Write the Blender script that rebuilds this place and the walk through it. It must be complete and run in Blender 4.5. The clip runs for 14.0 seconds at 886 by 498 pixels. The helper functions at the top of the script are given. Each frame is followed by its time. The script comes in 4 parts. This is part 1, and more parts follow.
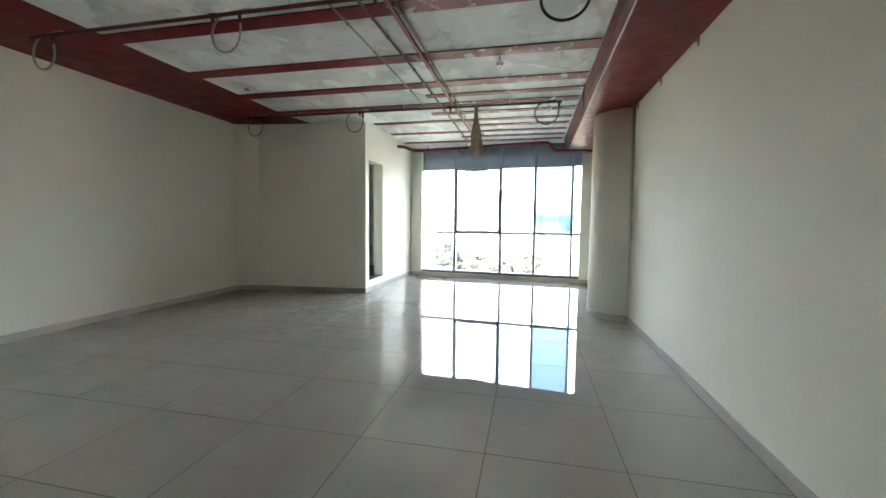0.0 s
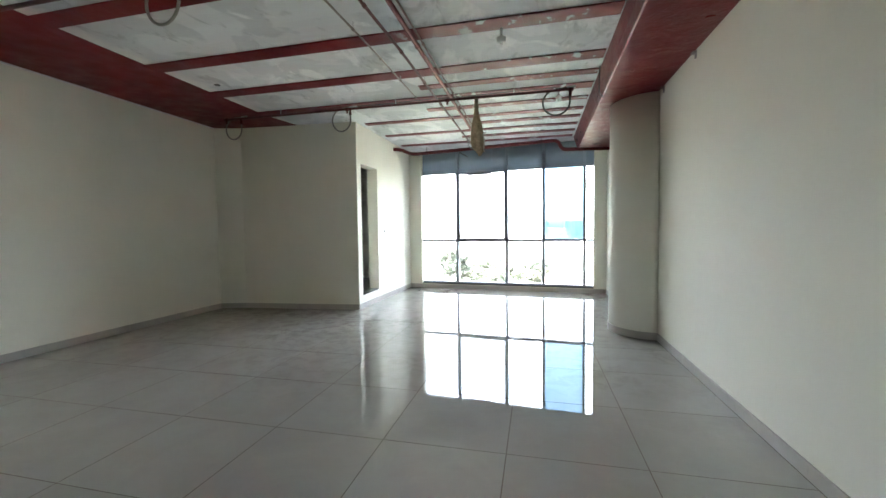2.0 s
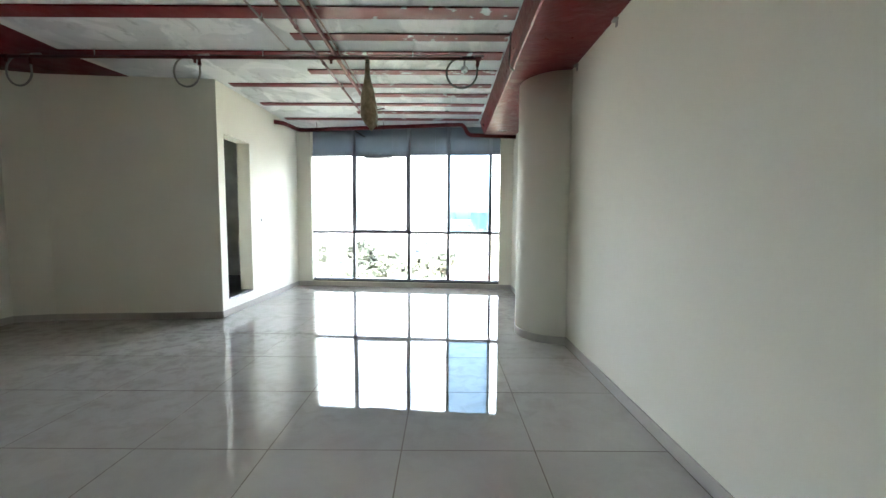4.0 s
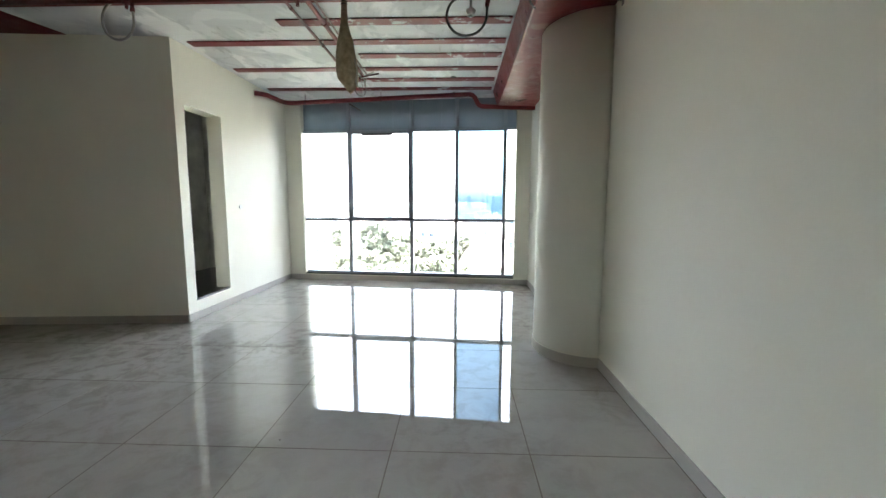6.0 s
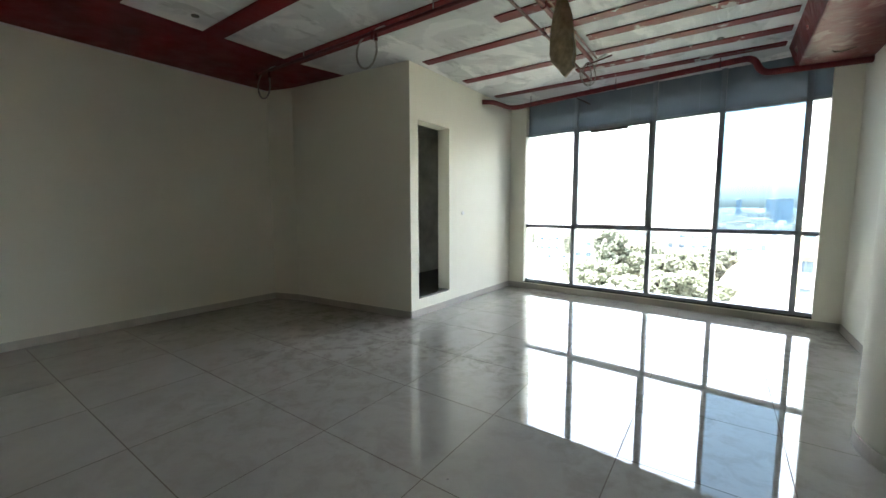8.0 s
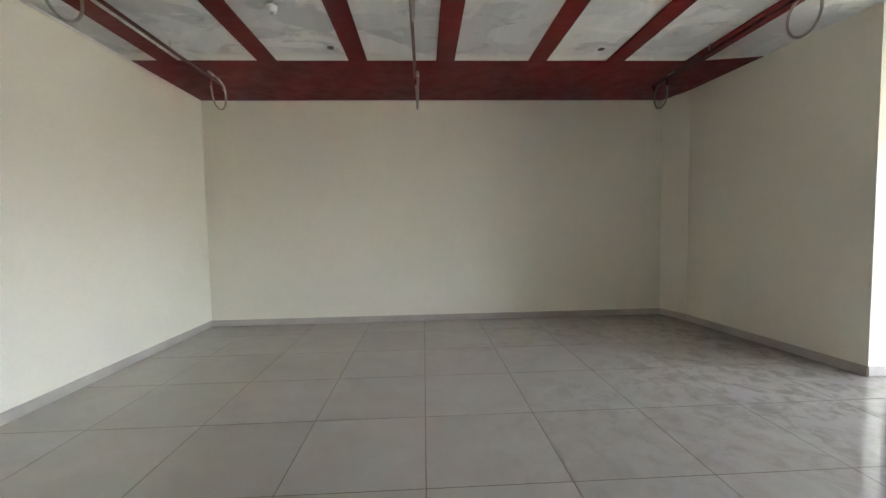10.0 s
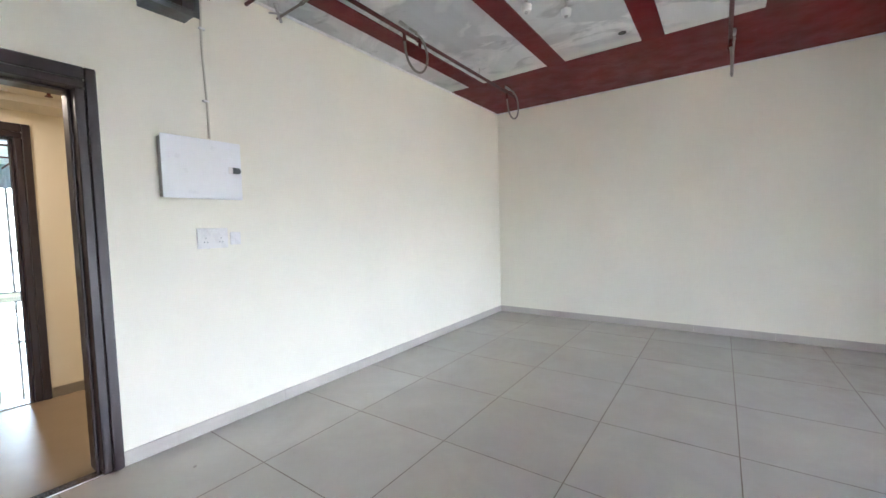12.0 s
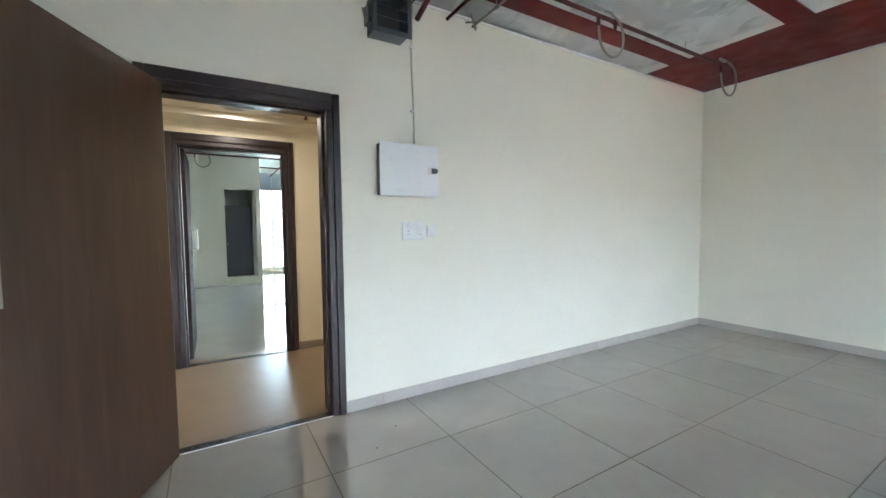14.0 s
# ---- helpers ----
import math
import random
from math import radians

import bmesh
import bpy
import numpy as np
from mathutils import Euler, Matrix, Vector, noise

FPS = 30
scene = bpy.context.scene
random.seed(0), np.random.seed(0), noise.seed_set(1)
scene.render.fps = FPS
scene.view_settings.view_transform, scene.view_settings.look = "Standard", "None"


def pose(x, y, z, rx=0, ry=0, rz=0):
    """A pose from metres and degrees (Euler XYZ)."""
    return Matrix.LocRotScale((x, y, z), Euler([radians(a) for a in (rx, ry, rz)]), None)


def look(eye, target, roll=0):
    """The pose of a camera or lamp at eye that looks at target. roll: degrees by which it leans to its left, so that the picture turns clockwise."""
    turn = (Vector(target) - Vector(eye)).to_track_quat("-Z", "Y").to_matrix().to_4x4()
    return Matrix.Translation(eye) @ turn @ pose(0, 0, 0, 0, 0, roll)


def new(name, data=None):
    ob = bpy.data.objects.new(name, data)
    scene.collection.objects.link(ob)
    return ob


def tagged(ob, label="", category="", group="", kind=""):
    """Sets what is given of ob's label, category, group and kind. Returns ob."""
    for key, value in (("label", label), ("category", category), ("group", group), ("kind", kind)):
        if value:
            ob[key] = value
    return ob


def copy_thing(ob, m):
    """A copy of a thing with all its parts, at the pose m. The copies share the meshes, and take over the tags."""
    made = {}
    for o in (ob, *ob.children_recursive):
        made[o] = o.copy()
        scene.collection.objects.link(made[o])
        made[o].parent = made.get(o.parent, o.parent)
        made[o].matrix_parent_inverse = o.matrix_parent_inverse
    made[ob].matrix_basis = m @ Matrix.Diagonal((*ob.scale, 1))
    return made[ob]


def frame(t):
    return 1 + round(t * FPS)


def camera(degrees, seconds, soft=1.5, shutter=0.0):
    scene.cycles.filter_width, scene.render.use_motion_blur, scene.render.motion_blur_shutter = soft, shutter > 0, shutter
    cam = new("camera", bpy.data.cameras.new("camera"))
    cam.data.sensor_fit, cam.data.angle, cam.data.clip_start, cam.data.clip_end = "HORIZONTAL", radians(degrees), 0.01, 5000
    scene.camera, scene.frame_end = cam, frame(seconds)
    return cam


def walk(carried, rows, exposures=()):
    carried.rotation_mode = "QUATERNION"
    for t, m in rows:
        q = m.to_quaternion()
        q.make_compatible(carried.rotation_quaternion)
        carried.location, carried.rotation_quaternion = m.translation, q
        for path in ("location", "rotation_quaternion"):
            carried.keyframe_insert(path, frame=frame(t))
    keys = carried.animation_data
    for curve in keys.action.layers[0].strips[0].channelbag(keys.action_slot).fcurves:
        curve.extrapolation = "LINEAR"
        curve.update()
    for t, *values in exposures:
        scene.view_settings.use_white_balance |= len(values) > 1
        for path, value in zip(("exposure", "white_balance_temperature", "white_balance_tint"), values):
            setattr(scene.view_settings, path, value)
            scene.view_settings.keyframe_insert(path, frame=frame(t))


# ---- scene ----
cam = camera(96.9, 14.0)
PATH = [
    (0, (0.227, 0.124, 1.39), (-0.198, 2.074, 1.251), 0.6),
    (0.5, (0.229, 0.242, 1.38), (-0.184, 2.193, 1.227), -0.6),
    (1, (0.193, 0.473, 1.366), (-0.118, 2.445, 1.255), -0.0),
    (1.5, (0.143, 0.631, 1.374), (-0.203, 2.597, 1.263), -0.5),
    (2, (0.174, 0.845, 1.367), (-0.284, 2.79, 1.272), -0.7),
    (2.5, (0.236, 1.061, 1.388), (-0.229, 3.003, 1.27), -0.0),
    (3, (0.26, 1.31, 1.373), (-0.026, 3.286, 1.251), 0.4),
    (3.5, (0.237, 1.525, 1.376), (0.215, 3.521, 1.252), 0.4),
    (5.8, (0.348, 2.588, 1.415), (0.371, 4.571, 1.152), 0.3),
    (6, (0.376, 2.688, 1.426), (0.303, 4.673, 1.195), 0.2),
    (6.5, (0.481, 2.893, 1.43), (0.085, 4.842, 1.223), 1.9),
    (7, (0.501, 3.004, 1.407), (-0.121, 4.888, 1.153), 0.8),
    (7.5, (0.436, 3.182, 1.414), (-0.403, 4.984, 1.191), 0.8),
    (8, (0.414, 3.28, 1.418), (-0.734, 4.905, 1.218), -0.1),
    (8.5, (0.422, 3.353, 1.399), (-1.162, 4.562, 1.231), -0.3),
    (9, (0.406, 3.408, 1.401), (-1.421, 4.207, 1.248), -0.1),
    (9.2, (0.402, 3.385, 1.374), (-1.486, 4.027, 1.226), -0.3),
    (11.3, (0.469, 3.028, 1.434), (-1.401, 2.326, 1.34), -1.3),
    (11.5, (0.466, 3.075, 1.43), (-1.345, 2.232, 1.326), -1.4),
    (12, (0.456, 3.097, 1.421), (-1.172, 1.941, 1.31), -1.6),
    (12.5, (0.471, 3.047, 1.412), (-1.083, 1.792, 1.305), -1.0),
    (13, (0.514, 3.024, 1.429), (-0.843, 1.561, 1.303), -0.4),
    (13.5, (0.553, 3.022, 1.416), (-0.486, 1.317, 1.307), -0.9),
    (13.7, (0.559, 3.01, 1.4), (-0.418, 1.268, 1.292), -1.0),
    (14, (0.553, 3.013, 1.419), (-0.467, 1.296, 1.306), -0.6),
]
EXPOSURES = [
    (0, 5.92, 6350, 10), (3.5, 5.88, 6350, 10), (6, 5.52, 6450, 10), (7, 5.42, 6550, 9), (7.5, 5.28, 6600, 9), (8, 5.08, 6600, 8), (8.5, 5.12, 6850, 8), (9, 5.42, 7050, 9),
    (11.3, 6.82, 6180, 19), (12.5, 6.75, 6130, 17), (13, 6.54, 6000, 14), (14, 6.52, 5960, 12),
]
walk(cam, [(t, look(eye, target, roll)) for t, eye, target, roll in PATH], EXPOSURES)

# ---- world, sun and exposure ----
SUN_EL, SUN_AZ = 62, 215
world = bpy.data.worlds.new("sky")
scene.world = world
world.use_nodes = True
wn = world.node_tree.nodes
sky = wn.new("ShaderNodeTexSky")
sky.sky_type = "NISHITA"
sky.sun_disc = False
sky.sun_elevation = radians(SUN_EL)
sky.sun_rotation = radians(SUN_AZ)
sky.air_density, sky.dust_density, sky.ozone_density = 1.0, 3.0, 1.0
haze = wn.new("ShaderNodeHueSaturation")
haze.inputs["Saturation"].default_value = 0.45
world.node_tree.links.new(sky.outputs[0], haze.inputs["Color"])
world.node_tree.links.new(haze.outputs[0], wn["Background"].inputs[0])
wn["Background"].inputs[1].default_value = 0.15
sun = new("sun", bpy.data.lights.new("sun", "SUN"))
sun.data.energy, sun.data.angle, sun.data.color = 2.0, radians(0.5), (1, 0.95, 0.88)
el, az = radians(SUN_EL), radians(SUN_AZ)
sun.matrix_world = look((0, 0, 0), (-math.sin(az) * math.cos(el), -math.cos(az) * math.cos(el), -math.sin(el)))


# ---- helpers of this scene ----
def box(bm, x0, x1, y0, y1, z0, z1):
    prism(bm, [(x0, y0), (x1, y0), (x1, y1), (x0, y1)], z0, z1)


def prism(bm, pts, z0, z1):
    """An upright block over an outline given anticlockwise."""
    lo = [bm.verts.new((x, y, z0)) for x, y in pts]
    hi = [bm.verts.new((x, y, z1)) for x, y in pts]
    bm.faces.new(lo[::-1])
    bm.faces.new(hi)
    for i in range(len(pts)):
        j = (i + 1) % len(pts)
        bm.faces.new((lo[i], lo[j], hi[j], hi[i]))


def tube(bm, path, r, n=10, cap=True):
    """A round bar along a path of points."""
    path = [Vector(p) for p in path]
    rings = []
    up = None
    for i, p in enumerate(path):
        d = (path[min(i + 1, len(path) - 1)] - path[max(i - 1, 0)]).normalized()
        if up is None:
            up = Vector((0, 0, 1)) if abs(d.z) < 0.9 else Vector((1, 0, 0))
        a = d.cross(up).normalized()
        b = a.cross(d).normalized()
        up = b
        rr = r[i] if isinstance(r, (list, tuple)) else r
        rings.append([bm.verts.new(p + (a * math.cos(k * 2 * math.pi / n) + b * math.sin(k * 2 * math.pi / n)) * rr) for k in range(n)])
    for u, v in zip(rings, rings[1:]):
        for k in range(n):
            f = bm.faces.new((u[k], u[(k + 1) % n], v[(k + 1) % n], v[k]))
            f.smooth = True
    if cap:
        bm.faces.new(rings[0][::-1])
        bm.faces.new(rings[-1])


def bend(points, r=0.05, n=5):
    """Rounds the corners of a path."""
    pts = [Vector(p) for p in points]
    out = [pts[0]]
    for a, b, c in zip(pts, pts[1:], pts[2:]):
        u, v = (a - b), (c - b)
        q = min(r, u.length * 0.45, v.length * 0.45)
        s, e = b + u.normalized() * q, b + v.normalized() * q
        for k in range(n + 1):
            t = k / n
            out.append(s.lerp(b, t).lerp(b.lerp(e, t), t))
    return out + [pts[-1]]


def bevelled(bm, w, seg=1):
    bmesh.ops.bevel(bm, geom=bm.edges[:], offset=w, segments=seg, affect="EDGES", profile=0.5)


def mesh_of(name, bm, *mats):
    bmesh.ops.recalc_face_normals(bm, faces=bm.faces[:])
    me = bpy.data.meshes.new(name)
    bm.to_mesh(me)
    bm.free()
    for m in mats:
        me.materials.append(m)
    return me


def part(name, bm, material, parent=None, label=""):
    ob = new(name, mesh_of(name, bm, material))
    ob.parent = parent
    if label:
        tagged(ob, label)
    return ob


def piece(name, me, parent, x=0, y=0, z=0, rz=0):
    ob = new(name, me)
    ob.parent = parent
    ob.matrix_basis = pose(x, y, z, 0, 0, rz)
    return ob


def thing(name, label, category, group="", at=None):
    ob = new(name)
    ob.empty_display_size = 0.1
    if at is not None:
        ob.matrix_basis = at
    return tagged(ob, label, category, group)


def structure(ob):
    return tagged(ob, kind="structure")


# ---- materials ----
def mat(name):
    m = bpy.data.materials.new(name)
    m.use_nodes = True
    t = m.node_tree
    return m, t, t.nodes["Principled BSDF"]


def nd(t, kind, **kw):
    n = t.nodes.new("ShaderNode" + kind)
    for k, v in kw.items():
        n.inputs[k].default_value = v
    return n


def coords(t, scale=(1, 1, 1), kind="Object"):
    c = t.nodes.new("ShaderNodeTexCoord")
    m = nd(t, "Mapping", Scale=scale)
    t.links.new(c.outputs[kind], m.inputs[0])
    return m.outputs[0]


def noise_at(t, vec, scale, detail=4, rough=0.55, dist=0.0):
    n = nd(t, "TexNoise", Scale=scale, Detail=detail, Roughness=rough, Distortion=dist)
    t.links.new(vec, n.inputs["Vector"])
    return n.outputs["Fac"]


def ramp(t, fac, stops):
    r = t.nodes.new("ShaderNodeValToRGB")
    e = r.color_ramp.elements
    while len(e) < len(stops):
        e.new(0.5)
    for i, (p, c) in enumerate(stops):
        e[i].position = p
        e[i].color = (*c, 1) if len(c) == 3 else c
    t.links.new(fac, r.inputs[0])
    return r.outputs[0]


def grey(v):
    return (v, v, v)


def blend(t, fac, a, b, mode="MIX"):
    n = t.nodes.new("ShaderNodeMix")
    n.data_type, n.blend_type = "RGBA", mode
    for sock, v in ((n.inputs[0], fac), (n.inputs[6], a), (n.inputs[7], b)):
        if isinstance(v, (int, float)):
            sock.default_value = v
        elif isinstance(v, tuple):
            sock.default_value = (*v, 1)
        else:
            t.links.new(v, sock)
    return n.outputs[2]


def bump(t, b, height, strength, distance=0.01):
    n = nd(t, "Bump", Strength=strength, Distance=distance)
    t.links.new(height, n.inputs["Height"])
    t.links.new(n.outputs[0], b.inputs["Normal"])


def wall_paint(name, colour, dark, spec=0.2):
    m, t, b = mat(name)
    v = coords(t)
    big = noise_at(t, v, 0.9, 5, 0.6)
    fine = noise_at(t, v, 60, 3)
    c = ramp(t, big, [(0.35, dark), (0.65, colour)])
    t.links.new(c, b.inputs["Base Color"])
    t.links.new(ramp(t, noise_at(t, v, 3, 4), [(0.3, grey(0.62)), (0.7, grey(0.74))]), b.inputs["Roughness"])
    b.inputs["Specular IOR Level"].default_value = spec
    add = nd(t, "Math")
    add.operation = "MULTIPLY_ADD"
    t.links.new(noise_at(t, v, 2.2, 3), add.inputs[0])
    add.inputs[1].default_value = 3.0
    t.links.new(fine, add.inputs[2])
    bump(t, b, add.outputs[0], 0.12, 0.006)
    return m


def simple(name, colour, rough=0.5, metal=0.0, var=0.12, scale=8, bumps=0.05, spec=0.5):
    m, t, b = mat(name)
    v = coords(t)
    n = noise_at(t, v, scale, 5, 0.6)
    d = tuple(max(0.0, c * (1 - var)) for c in colour)
    l = tuple(min(1.0, c * (1 + var)) for c in colour)
    t.links.new(ramp(t, n, [(0.3, d), (0.7, l)]), b.inputs["Base Color"])
    t.links.new(ramp(t, noise_at(t, v, scale * 3.3, 3), [(0.3, grey(max(0.02, rough - 0.08))), (0.7, grey(min(1, rough + 0.08)))]), b.inputs["Roughness"])
    b.inputs["Metallic"].default_value = metal
    b.inputs["Specular IOR Level"].default_value = spec
    if bumps:
        bump(t, b, noise_at(t, v, scale * 9, 3), bumps, 0.004)
    return m


CREAM = wall_paint("cream_wall_paint", (0.84, 0.82, 0.715), (0.81, 0.79, 0.685), 0.08)
CORRIDOR = wall_paint("corridor_paint", (0.74, 0.68, 0.54), (0.71, 0.65, 0.51))
SKIRT = simple("skirting_porcelain", (0.47, 0.44, 0.395), 0.6, var=0.08, scale=3, bumps=0.02, spec=0.25)
GROUT = simple("grout", (0.15, 0.125, 0.10), 0.85, var=0.25, scale=30)


def tile_material():
    m, t, b = mat("polished_porcelain")
    v = coords(t)
    g = t.nodes.new("ShaderNodeNewGeometry")
    info = t.nodes.new("ShaderNodeObjectInfo")
    pos = nd(t, "Mapping", Scale=(1, 1, 1))
    t.links.new(g.outputs["Position"], pos.inputs[0])
    p = pos.outputs[0]
    cloud = noise_at(t, p, 2.2, 6, 0.62, 0.6)
    base = ramp(t, cloud, [(0.3, (0.385, 0.362, 0.330)), (0.7, (0.430, 0.406, 0.370))])
    tone = ramp(t, info.outputs["Random"], [(0.0, grey(0.94)), (1.0, grey(1.0))])
    base = blend(t, 1.0, base, tone, "MULTIPLY")
    # footprints and dried mop marks: a thin dull film
    film = ramp(t, noise_at(t, p, 6.0, 7, 0.68, 0.5), [(0.46, grey(0)), (0.62, grey(1))])
    sep = t.nodes.new("ShaderNodeSeparateXYZ")
    t.links.new(p, sep.inputs[0])
    rng = nd(t, "MapRange")
    for k, v in ((1, 3.4), (2, 6.4), (3, 0.06), (4, 1.0)):
        rng.inputs[k].default_value = v
    t.links.new(sep.outputs["Y"], rng.inputs[0])
    zone = ramp(t, noise_at(t, p, 0.6, 2), [(0.38, grey(0.15)), (0.56, grey(1))])
    dust = blend(t, 1.0, blend(t, 1.0, film, zone, "MULTIPLY"), rng.outputs[0], "MULTIPLY")
    t.links.new(blend(t, dust, base, (0.268, 0.244, 0.216)), b.inputs["Base Color"])
    fine = noise_at(t, p, 40, 4)
    r0 = ramp(t, fine, [(0.3, grey(0.008)), (0.7, grey(0.022))])
    t.links.new(blend(t, dust, r0, (0.035, 0.035, 0.035)), b.inputs["Roughness"])
    b.inputs["IOR"].default_value = 1.7
    b.inputs["Specular IOR Level"].default_value = 0.8
    bump(t, b, noise_at(t, p, 1.3, 1), 0.018, 0.01)
    return m


TILE = tile_material()


def ceiling_material():
    m, t, b = mat("bare_slab")
    v = coords(t)
    big = noise_at(t, v, 0.8, 6, 0.65, 0.4)
    base = ramp(t, big, [(0.3, (0.52, 0.535, 0.54)), (0.7, (0.64, 0.65, 0.655))])
    blot = ramp(t, noise_at(t, v, 1.5, 5, 0.5, 0.6), [(0.50, grey(0)), (0.54, grey(1))])
    base = blend(t, blot, base, (0.69, 0.70, 0.70))
    skim = ramp(t, noise_at(t, coords(t, (1.0, 0.55, 1)), 1.5, 5, 0.55, 0.9), [(0.55, grey(0)), (0.60, grey(1))])
    base = blend(t, skim, base, (0.80, 0.805, 0.80))
    scrape = ramp(t, noise_at(t, coords(t, (1.6, 0.8, 1)), 2.6, 6, 0.62, 0.8), [(0.34, grey(0.74)), (0.42, grey(1))])
    base = blend(t, 1.0, base, scrape, "MULTIPLY")
    streak = ramp(t, noise_at(t, coords(t, (0.25, 2.5, 1)), 2.0, 4, 0.6), [(0.4, grey(1)), (0.62, grey(0.93))])
    sep = t.nodes.new("ShaderNodeSeparateXYZ")
    t.links.new(v, sep.inputs[0])
    edge = nd(t, "MapRange")
    for k, q in ((1, -4.02), (2, -3.90), (3, 1.0), (4, 0.0)):
        edge.inputs[k].default_value = q
    wob = nd(t, "Math")
    wob.operation = "MULTIPLY_ADD"
    t.links.new(noise_at(t, v, 5.0, 3), wob.inputs[0])
    wob.inputs[1].default_value = -0.12
    t.links.new(sep.outputs["X"], wob.inputs[2])
    t.links.new(wob.outputs[0], edge.inputs[0])
    done = blend(t, 1.0, base, streak, "MULTIPLY")
    t.links.new(blend(t, edge.outputs[0], done, (0.76, 0.76, 0.73)), b.inputs["Base Color"])
    b.inputs["Roughness"].default_value = 0.7
    bump(t, b, noise_at(t, v, 8, 6, 0.6), 0.35, 0.01)
    return m


SLAB = ceiling_material()


def oxide(name, peel, rough=0.42):
    m, t, b = mat(name)
    v = coords(t)
    base = ramp(t, noise_at(t, v, 2.4, 6, 0.6), [(0.3, (0.125, 0.011, 0.013)), (0.7, (0.18, 0.018, 0.020))])
    if peel:
        g = t.nodes.new("ShaderNodeNewGeometry")
        sep = t.nodes.new("ShaderNodeSeparateXYZ")
        t.links.new(g.outputs["Position"], sep.inputs[0])
        add = nd(t, "Math")
        add.operation = "ADD"
        t.links.new(sep.outputs["X"], add.inputs[0])
        add.inputs[1].default_value = 1.15
        near = ramp(t, add.outputs[0], [(0.0, grey(0)), (0.15, grey(1))])
        n = ramp(t, noise_at(t, g.outputs["Position"], 6.0, 4, 0.6), [(0.59, grey(0)), (0.63, grey(1))])
        k = blend(t, 1.0, near, n, "MULTIPLY")
        base = blend(t, k, blend(t, near, base, (0.17, 0.022, 0.024)), (0.46, 0.42, 0.41))
    t.links.new(base, b.inputs["Base Color"])
    t.links.new(ramp(t, noise_at(t, v, 5, 5), [(0.3, grey(rough - 0.12)), (0.7, grey(rough + 0.1))]), b.inputs["Roughness"])
    b.inputs["Specular IOR Level"].default_value = 0.13
    bump(t, b, noise_at(t, v, 9, 6, 0.65, 0.5), 0.45 if rough > 0.4 else 0.25, 0.008)
    return m


OXIDE = oxide("red_oxide_paint", False)
OXIDE_PEEL = oxide("red_oxide_paint_patched", True)


def beam_material():
    """Glossy red oxide over rough plaster; pale scuffs and painted-in highlights towards the window."""
    m, t, b = mat("red_oxide_gloss")
    g = t.nodes.new("ShaderNodeNewGeometry")
    p = g.outputs["Position"]
    base = ramp(t, noise_at(t, p, 2.4, 6, 0.6), [(0.3, (0.125, 0.011, 0.013)), (0.7, (0.185, 0.020, 0.022))])
    sep = t.nodes.new("ShaderNodeSeparateXYZ")
    t.links.new(p, sep.inputs[0])
    rng = nd(t, "MapRange")
    for k, v in ((1, 4.6), (2, 7.4), (3, 0.0), (4, 1.0)):
        rng.inputs[k].default_value = v
    t.links.new(sep.outputs["Y"], rng.inputs[0])
    # pale patches: scrapes, and window highlights put into the colour
    scuff_glint = ramp(t, noise_at(t, p, 5.0, 4, 0.55, 0.3), [(0.56, grey(0)), (0.64, grey(0.5))])
    k = blend(t, 1.0, scuff_glint, rng.outputs[0], "MULTIPLY")
    t.links.new(blend(t, k, base, (0.42, 0.27, 0.26)), b.inputs["Base Color"])
    t.links.new(ramp(t, noise_at(t, p, 5, 5), [(0.3, grey(0.26)), (0.7, grey(0.46))]), b.inputs["Roughness"])
    b.inputs["Specular IOR Level"].default_value = 0.30
    h = blend(t, 0.35, noise_at(t, p, 4.5, 3, 0.5, 0.6), noise_at(t, p, 22, 5, 0.65))
    bump(t, b, h, 0.75, 0.022)
    return m


BEAM_RED = beam_material()
PIPE_RED = simple("red_pipe_paint", (0.15, 0.018, 0.018), 0.5, var=0.25, scale=12, spec=0.3)
DARK_PIPE = simple("dark_pipe", (0.10, 0.020, 0.022), 0.55, var=0.3, scale=12, spec=0.3)
DULL_PIPE = simple("dull_conduit", (0.20, 0.12, 0.11), 0.55, var=0.3, scale=12, spec=0.3)
CONDUIT = simple("grey_flexible_conduit", (0.29, 0.275, 0.25), 0.5, 0.1, scale=20)
BLACK_FLEX = simple("black_cable", (0.06, 0.055, 0.05), 0.5, scale=20)
STEEL = simple("galvanised_steel", (0.45, 0.45, 0.44), 0.35, 0.9, scale=25)
DUCT = simple("dark_grey_duct_metal", (0.16, 0.18, 0.19), 0.4, 0.5, scale=14)
WHITE = simple("white_powder_coat", (0.86, 0.88, 0.90), 0.35, var=0.01, scale=4, bumps=0.01)
PLASTIC = simple("white_plastic", (0.80, 0.80, 0.785), 0.3, var=0.03, scale=5, bumps=0)
ALU = simple("window_frame_grey", (0.24, 0.285, 0.325), 0.4, 0.2, var=0.1, scale=10, bumps=0.02)
SHAFT = simple("grey_cement_render", (0.70, 0.69, 0.63), 0.85, var=0.2, scale=3, bumps=0.3)
DARK_STONE = simple("dark_granite", (0.035, 0.033, 0.032), 0.25, var=0.4, scale=40, bumps=0.02)
BAG = simple("dusty_cloth", (0.42, 0.335, 0.225), 0.85, var=0.4, scale=18, bumps=0.5)


